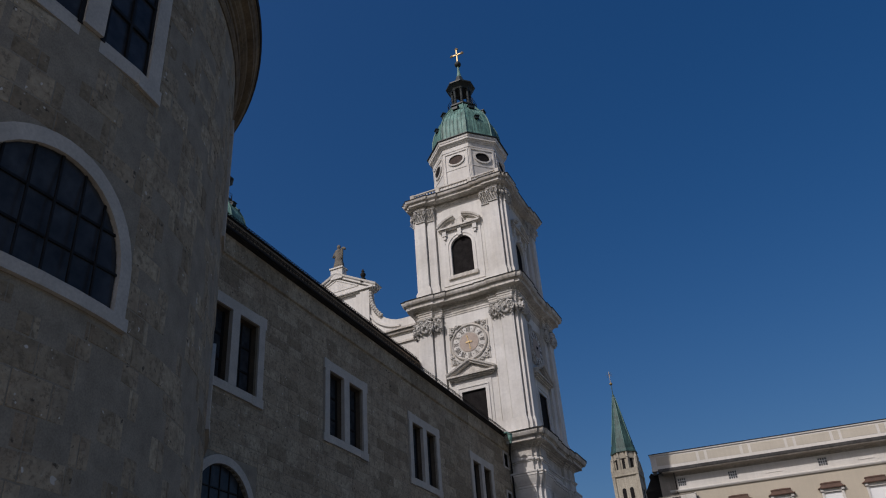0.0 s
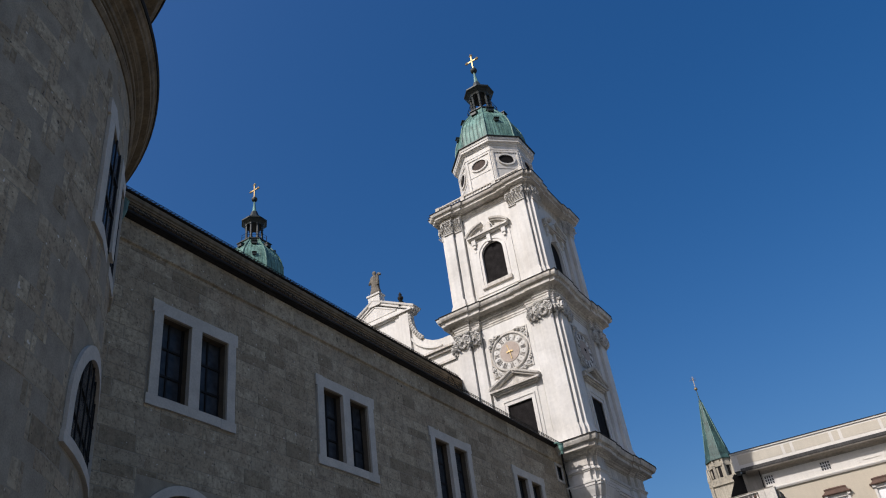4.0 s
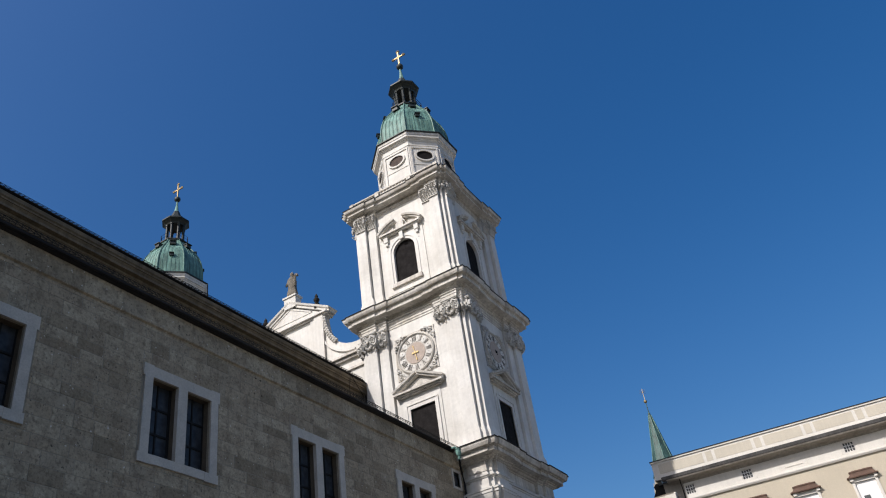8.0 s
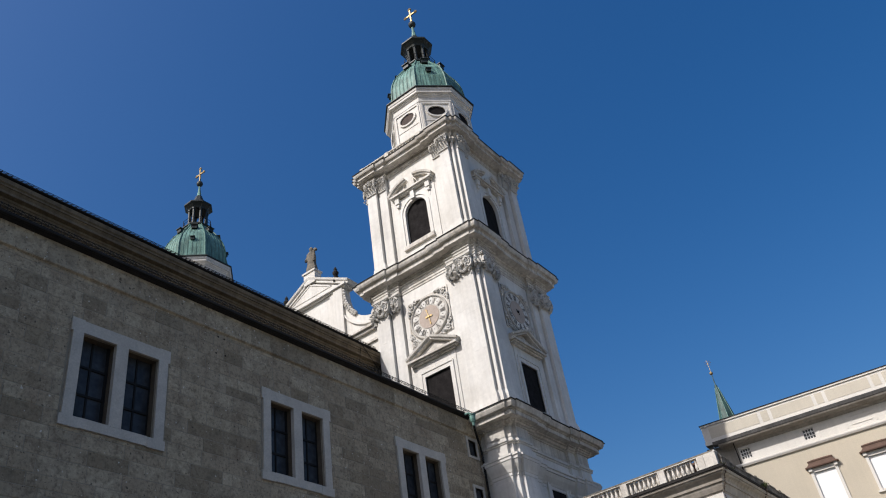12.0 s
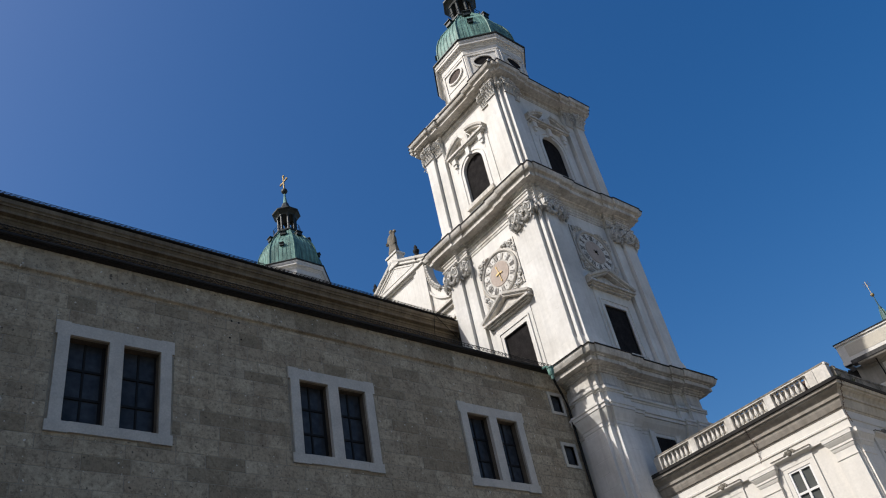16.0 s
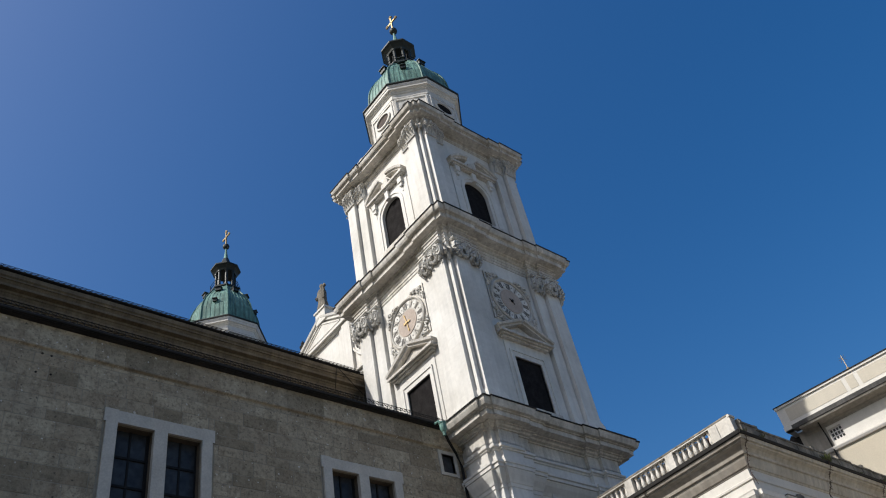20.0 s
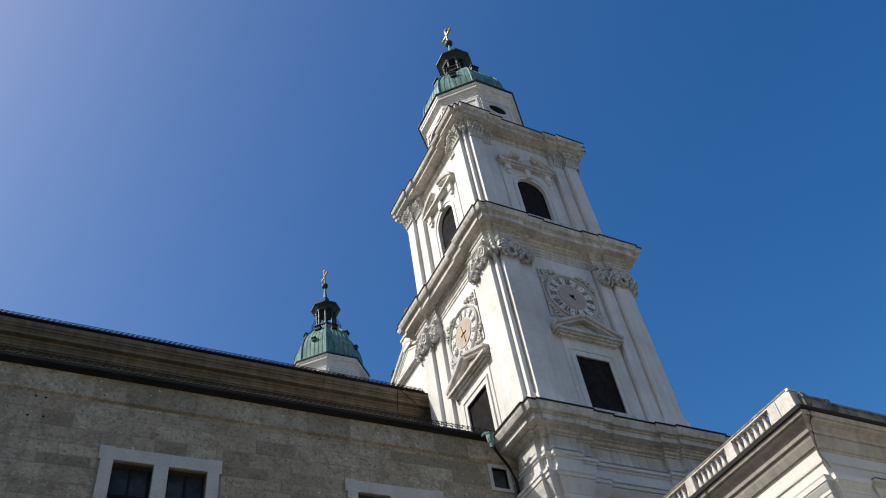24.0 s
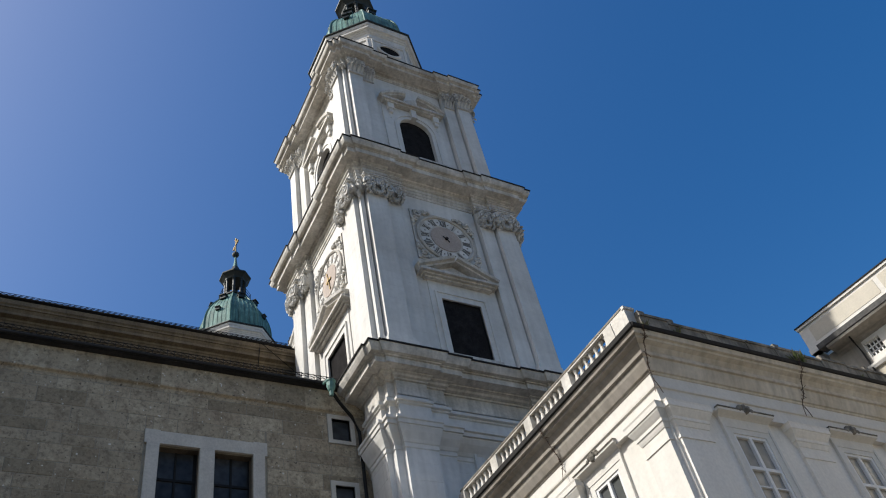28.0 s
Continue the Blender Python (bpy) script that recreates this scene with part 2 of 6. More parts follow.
def part(name, bm, mat, parent, label="", m=None):
    """Links a bmesh, or a mesh made before, as one object under a thing or a part; the mesh is in world coordinates, or placed by m."""
    if isinstance(bm, bpy.types.Mesh):
        data = bm
    else:
        data = bpy.data.meshes.new(name)
        bmesh.ops.remove_doubles(bm, verts=bm.verts, dist=0.0005)
        bmesh.ops.recalc_face_normals(bm, faces=bm.faces)
        bm.to_mesh(data)
        bm.free()
        data.materials.append(mat)
    ob = new(name, data)
    if m is not None:
        ob.matrix_basis = m
    if parent is not None:
        ob.parent = parent
        if parent.parent is None:
            ob.matrix_parent_inverse = parent.matrix_basis.inverted()
        else:
            ob.matrix_parent_inverse = parent.matrix_basis.inverted()
    if label:
        ob["label"] = label
    return ob


def plain(u, d, z):
    return Vector((u, d, z))


def facing(c, angle, dist=0.0):
    """A map from (u along the face to the right, d outwards, z) to the world for an upright face."""
    a = radians(angle)
    n, t = Vector((math.cos(a), math.sin(a), 0)), Vector((-math.sin(a), math.cos(a), 0))
    o = Vector((c[0], c[1], 0)) + n * dist
    return lambda u, d, z: o + t * u + n * d + Vector((0, 0, z))


def face_matrix(c, angle, dist=0.0, z=0.0):
    """The same as a matrix: local x along the face, local -y outwards."""
    a = radians(angle)
    return Matrix.Translation((c[0] + math.cos(a) * dist, c[1] + math.sin(a) * dist, z)) @ Matrix.Rotation(a + math.pi / 2, 4, "Z")


def box(bm, u0, u1, d0, d1, z0, z1, f=plain):
    v = [bm.verts.new(f(u, d, z)) for z in (z0, z1) for d in (d0, d1) for u in (u0, u1)]
    for q in ((0, 1, 3, 2), (4, 6, 7, 5), (0, 4, 5, 1), (2, 3, 7, 6), (0, 2, 6, 4), (1, 5, 7, 3)):
        bm.faces.new([v[i] for i in q])


def loft(bm, rings, cap=True, closed=True):
    made = [[bm.verts.new(p) for p in ring] for ring in rings]
    for a, b in zip(made, made[1:]):
        for i in range(len(a) if closed else len(a) - 1):
            j = (i + 1) % len(a)
            bm.faces.new((a[i], a[j], b[j], b[i]))
    if cap:
        bm.faces.new(made[0][::-1])
        bm.faces.new(made[-1])


def prism(bm, outline, d0, d1, f=plain):
    """A slab whose outline lies in (u, z), between the depths d0 and d1."""
    loft(bm, [[f(u, d0, z) for u, z in outline], [f(u, d1, z) for u, z in outline]])


def sweep(bm, line, profile, f=plain, flat=True):
    """A moulding: profile of (outwards, across) carried along a line of (u, z) on a face."""
    rings = []
    for i, (u, z) in enumerate(line):
        a, b = line[max(i - 1, 0)], line[min(i + 1, len(line) - 1)]
        tu, tz = b[0] - a[0], b[1] - a[1]
        s = math.hypot(tu, tz) or 1
        nu, nz = -tz / s, tu / s
        k = 1.0
        if 0 < i < len(line) - 1:
            p, q = line[i - 1], line[i + 1]
            a1, a2 = math.atan2(z - p[1], u - p[0]), math.atan2(q[1] - z, q[0] - u)
            k = 1 / max(0.5, math.cos((a2 - a1) / 2))
        rings.append([f(u + nu * w * k, d, z + nz * w * k) for d, w in profile])
    loft(bm, rings)


def lathe(bm, profile, n, c=(0, 0), turn=0.0, f=None):
    rings = []
    for r, z in profile:
        rings.append([Vector((c[0] + r * math.cos(turn + 2 * math.pi * i / n), c[1] + r * math.sin(turn + 2 * math.pi * i / n), z)) for i in range(n)])
    loft(bm, rings)


def ball(bm, p, r, n=8):
    bmesh.ops.create_uvsphere(bm, u_segments=n, v_segments=max(4, n - 2), radius=r, matrix=Matrix.Translation(p))


def tube(bm, points, r, n=6):
    rings = []
    pts = [Vector(p) for p in points]
    for i, p in enumerate(pts):
        t = (pts[min(i + 1, len(pts) - 1)] - pts[max(i - 1, 0)]).normalized()
        s = t.cross(Vector((0, 0, 1)) if abs(t.z) < 0.9 else Vector((1, 0, 0))).normalized()
        w = s.cross(t)
        rings.append([p + (s * math.cos(2 * math.pi * k / n) + w * math.sin(2 * math.pi * k / n)) * r for k in range(n)])
    loft(bm, rings)


def arch_line(u, z, r, n=16, a0=0.0, a1=180.0):
    return [(u + r * math.cos(radians(a0 + (a1 - a0) * i / n)), z + r * math.sin(radians(a0 + (a1 - a0) * i / n))) for i in range(n + 1)]


def wall(bm, u0, u1, z0, z1, d0, d1, openings, f=plain, step=None):
    """A wall of (u, z) with openings (ua, ub, za, zb, arched) that go right through."""
    us = {u0, u1}
    zs = {z0, z1}
    for ua, ub, za, zb, _ in openings:
        us |= {ua, ub}
        zs |= {za, zb}
    us, zs = sorted(us), sorted(zs)
    if step:
        fine = []
        for a, b in zip(us, us[1:]):
            k = max(1, math.ceil((b - a) / step))
            fine += [a + (b - a) * i / k for i in range(k)]
        us = fine + [us[-1]]
    for a, b in zip(us, us[1:]):
        run = None
        for c, d in zip(zs, zs[1:]):
            um, zm = (a + b) / 2, (c + d) / 2
            if any(o[0] < um < o[1] and o[2] < zm < o[3] for o in openings):
                if run:
                    box(bm, a, b, d0, d1, run[0], run[1], f)
                run = None
            else:
                run = (run[0], d) if run else (c, d)
        if run:
            box(bm, a, b, d0, d1, run[0], run[1], f)
    for ua, ub, za, zb, arched in openings:
        if arched:
            r, um = (ub - ua) / 2, (ua + ub) / 2
            line = arch_line(um, zb - r, r, 20)
            for (p, q), (s, t) in zip(line, line[1:]):
                prism(bm, [(p, q), (p, zb), (s, zb), (s, t)], d0, d1, f)


def stones(openings, u0, u1, z0, z1, f, seed, keep, course=(0.45, 0.75), length=(0.8, 2.1), joint=0.014, proud=(0.004, 0.02)):
    """Squared stones in courses with recessed joints. keep(u, z) picks those built one by one; the rest is joined."""
    rnd = random.Random(seed)
    joined, single = [], []
    z = z0
    while z < z1 - 0.1:
        h = min(rnd.uniform(*course), z1 - z)
        u = u0 - rnd.random()
        while u < u1:
            w = rnd.uniform(*length)
            a, b = max(u, u0), min(u + w, u1)
            u += w
            spans = [(a, b)]
            for ua, ub, za, zb in openings:
                if za < z + h - 0.02 and zb > z + 0.02:
                    cut = []
                    for p, q in spans:
                        if ub <= p or ua >= q:
                            cut.append((p, q))
                        else:
                            if ua - p > 0.08:
                                cut.append((p, ua))
                            if q - ub > 0.08:
                                cut.append((ub, q))
                            for lo, hi in ((z, za), (zb, z + h)):
                                if hi - lo > 0.06 and min(q, ub) - max(p, ua) > 0.1:
                                    (single if keep(max(p, ua), lo) else joined).append((max(p, ua) + joint, min(q, ub) - joint, lo + joint, hi - joint, rnd.uniform(*proud)))
                    spans = cut
            for p, q in spans:
                if q - p > 0.1:
                    d = rnd.uniform(*proud)
                    (single if keep(p, z) else joined).append((p + joint, q - joint, z + joint, z + h - joint, d))
        z += h
    return joined, single


def stone_mesh(name, pieces, f, mat):
    verts, faces = [], []
    for a, b, c, d, out in pieces:
        k = len(verts)
        m = min(0.015, 1.3 * out)
        for u, dep, z in ((a, 0, c), (b, 0, c), (b, 0, d), (a, 0, d), (a + m, out, c + m), (b - m, out, c + m), (b - m, out, d - m), (a + m, out, d - m)):
            verts.append(f(u, dep, z))
        faces += [(k + 4, k + 5, k + 6, k + 7), (k, k + 1, k + 5, k + 4), (k + 1, k + 2, k + 6, k + 5), (k + 2, k + 3, k + 7, k + 6), (k + 3, k, k + 4, k + 7)]
    data = bpy.data.meshes.new(name)
    data.from_pydata(verts, [], faces)
    data.materials.append(mat)
    data.validate()
    return data


# ---- ground ----
bm = bmesh.new()
box(bm, -900, 900, -900, 1400, -0.5, 0.0)
tagged(part("ground", bm, PAVING, None), "pale grey stone paving of a wide square", "ground", kind="structure")

# ---- bell towers ----
TOWER, TOWER_2 = (-2.9, 45.9), (-39.45, 45.9)
# wall, corner and pilaster planes; strip from a, s wide, then the pilaster as far as b
LOW = (5.0, 5.24, 5.5, 2.6, 4.9, 0.95)
HIGH = (4.7, 5.0, 5.3, 2.75, 4.68, 0.88)


def plan(c, p, off, z):
    """The tower's outline with its corner piers and pilasters, grown by off."""
    core, pier, pil, a, b, s = p
    k = 0.55 * min(1.0, max(0.0, (off - 0.2) / 0.4))
    core = core + (pil - core) * k
    if p is LOW:
        pier += (pil - pier) * k
    pts = []
    for ang in (0, 90, 180, 270):
        f = facing(c, ang)
        o = off
        mid = (core + pil) / 2
        e, g = a + s - 0.7 * o, max(b + 0.3 * o, min(b + o, pier + o - 0.05))
        half = ((a - o, core + o), (a - o, mid + o), (e, mid + o), (e, pil + o), (g, pil + o), (g, pier + o))
        for u, d in [(-(pier + o), pier + o)] + [(-u, d) for u, d in half[::-1]] + list(half):
            pts.append(f(u, d, z))
    return pts


def storey(c, p, rows):
    bm = bmesh.new()
    loft(bm, [plan(c, p, off, z) for off, z in rows])
    return bm


def corner_pier(c, p, z0, z1, ang):
    core, pier, pil, a, b, s = p
    f, g = facing(c, ang), facing(c, ang + 90)
    mid, low, e = (core + pil) / 2, pier - 0.4, a + s
    half = [(a - 0.12, core - 0.9), (a - 0.12, core - 0.16), (a, core - 0.16), (a, mid), (e, mid), (e, mid - 0.35), (e + 0.1, mid - 0.35), (e + 0.1, pil), (b, pil), (b, low), (b + 0.1, low), (b + 0.1, pier)]
    pts = [(f, u, d) for u, d in half] + [(f, pier, pier)] + [(g, -u, d) for u, d in half[::-1]] + [(f, core - 0.9, core - 0.9)]
    bm = bmesh.new()
    loft(bm, [[h(u, d, z) for h, u, d in pts] for z in (z0, z1)])
    return bm


def volute(bm, u, d0, d1, z, r):
    for k, (rr, dd) in enumerate(((r, d1), (r * 0.72, d1 + 0.05), (r * 0.38, d1 + 0.1))):
        ring = [(u + rr * math.cos(2 * math.pi * i / 14), z + rr * math.sin(2 * math.pi * i / 14)) for i in range(14)]
        prism(bm, ring, d0, dd)


def coil(bm, u, z, d, r, turn, way, thick=0.09, rounds=1.6, n=18):
    """A spiral scroll of round section lying on a face."""
    pts = []
    for i in range(n + 1):
        t = i / n
        a = turn + way * 2 * math.pi * rounds * t
        q = r * (1 - 0.82 * t)
        pts.append((u + q * math.cos(a), d + 0.1 * t, z + q * math.sin(a)))
    tube(bm, pts, thick, 5)


def scroll_capital():
    """Capital of paired C-scrolls, rosettes and a garland, on a pilaster 2.4 m wide; local x along, y outwards."""
    bm = bmesh.new()
    box(bm, -1.2, 1.2, -0.05, 0.1, 0.25, 1.5)
    box(bm, -1.35, 1.35, -0.05, 0.3, 1.5, 1.58)
    box(bm, -1.42, 1.42, -0.05, 0.36, 1.58, 1.66)
    for q in (-1, 1):
        volute(bm, q * 1.16, -0.05, 0.24, 0.72, 0.3)
        coil(bm, q * 1.12, 0.74, 0.3, 0.46, math.pi / 2, -q, 0.12)
        coil(bm, q * 0.48, 1.06, 0.24, 0.34, math.pi / 2, q, 0.1)
        tube(bm, [(q * 1.1, 0.3, 1.2), (q * 0.8, 0.32, 1.32), (q * 0.5, 0.3, 1.4)], 0.11, 5)
        for i in range(4):
            ball(bm, (q * (1.12 - 0.13 * i), 0.22, 0.3 - 0.1 * i + 0.06 * (i % 2)), 0.15 - 0.02 * i, 6)
        for i in range(5):
            a = radians(200 + 70 * i)
            ball(bm, (q * 0.48 + 0.13 * math.cos(a), 0.3, 0.62 + 0.13 * math.sin(a)), 0.1, 5)
        ball(bm, (q * 0.48, 0.36, 0.62), 0.1, 6)
    for i in range(7):
        a = radians(20 + 140 * i / 6)
        tube(bm, [(0, 0.3, 0.82), (0.3 * math.cos(a), 0.34, 0.86 + 0.44 * math.sin(a))], 0.07, 5)
    for i in range(7):
        t = i / 6
        ball(bm, (-0.62 + 1.24 * t, 0.22, 0.42 - 0.2 * math.sin(math.pi * t)), 0.13 + 0.03 * (i % 2), 6)
    return bm


def leaf_capital():
    """Capital with two rows of broad curling leaves and large corner scrolls, on a pilaster 2.3 m wide."""
    bm = bmesh.new()
    box(bm, -1.02, 1.02, -0.05, 0.03, 0.0, 1.2)
    box(bm, -1.2, 1.2, -0.05, 0.22, 1.26, 1.33)
    box(bm, -1.3, 1.3, -0.05, 0.3, 1.33, 1.4)
    box(bm, -1.08, 1.08, -0.05, 0.12, -0.1, -0.02)

    def leaf(u, z, w, h):
        rows = []
        for t, d, k in ((0.0, 0.05, 0.8), (0.4, 0.12, 1.0), (0.75, 0.22, 0.95), (1.0, 0.38, 0.7), (0.92, 0.46, 0.5), (0.74, 0.44, 0.3)):
            y = z + h * t
            rows.append([Vector((u - w * k, d, y)), Vector((u, d + 0.06, y + 0.02)), Vector((u + w * k, d, y)), Vector((u, d - 0.06, y - 0.03))])
        loft(bm, rows)

    for u in (-0.8, -0.27, 0.27, 0.8):
        leaf(u, -0.02, 0.21, 0.52)
    for u in (-0.54, 0.0, 0.54):
        leaf(u, 0.34, 0.2, 0.56)
    for q in (-1, 1):
        coil(bm, q * 0.98, 0.95, 0.24, 0.31, math.pi / 2, -q, 0.085)
        coil(bm, q * 0.27, 1.08, 0.2, 0.16, math.pi / 2, q, 0.055)
        tube(bm, [(q * 0.55, 0.1, 0.55), (q * 0.66, 0.2, 0.95), (q * 0.95, 0.26, 1.24)], 0.07, 5)
    for i in range(5):
        a = 2 * math.pi * i / 5
        ball(bm, (0.11 * math.cos(a), 0.34, 1.3 + 0.11 * math.sin(a)), 0.09, 5)
    return bm


def numeral(bm, text, r, ang, f, d):
    """A Roman numeral of flat strokes, its foot towards the dial's middle; ang clockwise from twelve."""
    w = {"I": 0.11, "V": 0.27, "X": 0.27}
    total = sum(w[ch] for ch in text)
    ca, sa = math.cos(radians(ang)), math.sin(radians(ang))

    def put(a, b, wide):
        (x0, y0), (x1, y1) = a, b
        pts = []
        for x, y in ((x0 - wide, y0), (x0 + wide, y0), (x1 + wide, y1), (x1 - wide, y1)):
            pts.append((x * ca + (r + y) * sa, -x * sa + (r + y) * ca))
        prism(bm, pts, d, d + 0.025, f)
    x = -total / 2
    h = 0.24
    for ch in text:
        m = x + w[ch] / 2
        if ch == "I":
            put((m, -h), (m, h), 0.033)
        elif ch == "V":
            put((m - 0.1, h), (m, -h), 0.04)
            put((m + 0.1, h), (m, -h), 0.022)
        else:
            put((m - 0.1, h), (m + 0.1, -h), 0.04)
            put((m + 0.1, h), (m - 0.1, -h), 0.022)
        x += w[ch]


def clock(c, ang, tower):
    """Round dial in a square stone panel with carved corners, at 35.1 m."""
    zc = 35.1
    g = facing(c, ang, LOW[0])
    f = lambda u, d, z: g(u, d, z + zc)
    bm = bmesh.new()
    box(bm, -2.05, 2.05, -0.03, 0.035, -2.05, 2.05, f)
    for q in (-1, 1):
        box(bm, q * 1.95, q * 2.05, -0.03, 0.075, -2.05, 2.05, f)
    panel = part("clock_panel", bm, CORNICE, tower, "square stone panel behind the clock")
    bm = bmesh.new()
    ring = arch_line(0, 0, 1.88, 40, 0, 360)[:-1]
    rows = []
    for rr, d in ((1.88, -0.02), (1.88, 0.16), (1.8, 0.22), (1.72, 0.16), (1.72, 0.09)):
        rows.append([f(u * rr / 1.88, d, z * rr / 1.88) for u, z in ring])
    loft(bm, rows)
    dial = part("clock_face", bm, DIAL, tower, "round dull stone clock dial with dark Roman numerals and white plaques")
    bm = bmesh.new()
    prism(bm, arch_line(0, 0, 0.98, 32, 0, 360)[:-1], 0.05, 0.13, f)
    part("inner_disc", bm, ROSE, dial, "rose coloured stone disc")
    for k, text in enumerate(("XII", "I", "II", "III", "IV", "V", "VI", "VII", "VIII", "IX", "X", "XI")):
        bm = bmesh.new()
        numeral(bm, text, 1.36, 30 * k, f, 0.09)
        part("numeral", bm, GREY_PAINT, dial, "dark grey Roman numeral")
        # a white petal between the numerals, with a stud
        a = radians(30 * k + 15)
        ca, sa = math.cos(a), math.sin(a)
        turned = lambda x, y: (x * ca + y * sa, -x * sa + y * ca)
        bm = bmesh.new()
        prism(bm, [turned(x, y) for x, y in ((-0.11, 1.07), (-0.17, 1.2), (-0.2, 1.45), (-0.15, 1.62), (0, 1.69), (0.15, 1.62), (0.2, 1.45), (0.17, 1.2), (0.11, 1.07))], 0.08, 0.115, f)
        plaque = part("plaque", bm, MARBLE, dial, "white petal-shaped plaque")
        bm = bmesh.new()
        cx, cy = turned(0, 1.36)
        prism(bm, [(cx + x, cy + z) for x, z in arch_line(0, 0, 0.045, 8, 0, 360)[:-1]], 0.11, 0.135, f)
        part("stud", bm, GREY_PAINT, plaque)
    for su in (-1, 1):
        for sz in (-1, 1):
            bm = bmesh.new()
            h = lambda u, d, z: f(su * u, d, sz * z)
            prism(bm, [(1.12, 1.95), (1.95, 1.95), (1.95, 1.12), (1.72, 1.1), (1.38, 1.38), (1.1, 1.72)], -0.03, 0.05, h)
            for u, z, r, turn in ((1.66, 1.66, 0.3, 0.8), (1.88, 1.2, 0.22, 2.0), (1.2, 1.88, 0.22, -0.4)):
                pts = []
                for i in range(13):
                    a, q = turn + 9.0 * i / 12, r * (1 - 0.8 * i / 12)
                    pts.append(h(u + q * math.cos(a), 0.1 + 0.08 * i / 12, z + q * math.sin(a)))
                tube(bm, pts, 0.075, 5)
            tube(bm, [h(1.95, 0.1, 0.75), h(1.99, 0.14, 0.95), h(1.86, 0.12, 1.15)], 0.09, 5)
            tube(bm, [h(0.75, 0.1, 1.95), h(0.95, 0.14, 1.99), h(1.15, 0.12, 1.86)], 0.09, 5)
            part("clock_ornament", bm, ORNAMENT, dial, "carved scrollwork in a corner of the clock")
    bm = bmesh.new()
    for a, length, wide in ((-14, 0.78, 0.03), (172, 0.8, 0.03)) if ang else ((-60, 0.26, 0.016), (150, 0.3, 0.016)):
        s, k = math.sin(radians(a)), math.cos(radians(a))
        line = lambda x, y: (x * k + y * s, -x * s + y * k)
        prism(bm, [line(-wide, -0.1), line(-wide, length * 0.75), line(-wide * 2.6, length * 0.78), line(0, length), line(wide * 2.6, length * 0.78), line(wide, length * 0.75), line(wide, -0.1)], 0.16, 0.2, f)
    prism(bm, arch_line(0, 0, 0.1, 12, 0, 360)[:-1], 0.13, 0.24, f)
    for a in (90, 270) if ang else ():
        s, k = math.sin(radians(a)), math.cos(radians(a))
        prism(bm, [(x * k + y * s, -x * s + y * k) for x, y in ((-0.03, 0), (-0.09, 0.28), (0, 0.36), (0.09, 0.28), (0.03, 0))], 0.16, 0.2, f)
    part("clock_hands", bm, GOLD if ang else IRON, dial, "gilded clock hands" if ang else "dark clock hands")


def window_low(c, ang, tower):
    """Tall dark window with a moulded surround and a triangular pediment, 26.5 to 33 m."""
    f = facing(c, ang, LOW[0])
    bm = bmesh.new()
    box(bm, -1.195, 1.195, -0.16, -0.08, 26.4, 30.195, f)
    pane = part("tower_window", bm, NEAR_BLACK, tower, "dark boarded tower window with a pediment above")
    bm = bmesh.new()
    for s in (-1, 1):
        box(bm, s * 1.2, s * 1.46, -0.1, 0.1, 26.3, 30.2, f)
        box(bm, s * 1.46, s * 1.56, -0.1, 0.16, 26.3, 30.65, f)
        box(bm, s * 1.56, s * 1.85, -0.1, 0.06, 26.3, 31.4, f)
    box(bm, -1.46, 1.46, -0.1, 0.1, 30.2, 30.55, f)
    box(bm, -1.46, 1.46, -0.1, 0.16, 30.55, 30.65, f)
    box(bm, -1.56, 1.56, -0.1, 0.06, 30.65, 31.4, f)
    part("window_surround", bm, MARBLE, pane)
    bm = bmesh.new()
    box(bm, -1.6, 1.6, -0.1, 0.22, 26.05, 26.38, f)
    part("window_sill", bm, CORNICE, pane)
    bm = bmesh.new()
    prism(bm, [(-2.1, 31.75), (2.1, 31.75), (0, 32.75)], -0.1, 0.12, f)
    for d, lo, hi, w in ((0.3, 31.38, 31.5, 2.05), (0.45, 31.5, 31.62, 2.2), (0.62, 31.62, 31.78, 2.4)):
        box(bm, -w, w, -0.1, d, lo, hi, f)
    for s in (-1, 1):
        line = [(s * 2.42, 31.78), (0, 32.95)] if s < 0 else [(0, 32.95), (2.42, 31.78)]
        sweep(bm, line, [(-0.1, -0.02), (0.45, -0.02), (0.45, 0.1), (0.62, 0.14), (0.66, 0.3), (-0.1, 0.3)], f)
    part("pediment", bm, CORNICE, pane)


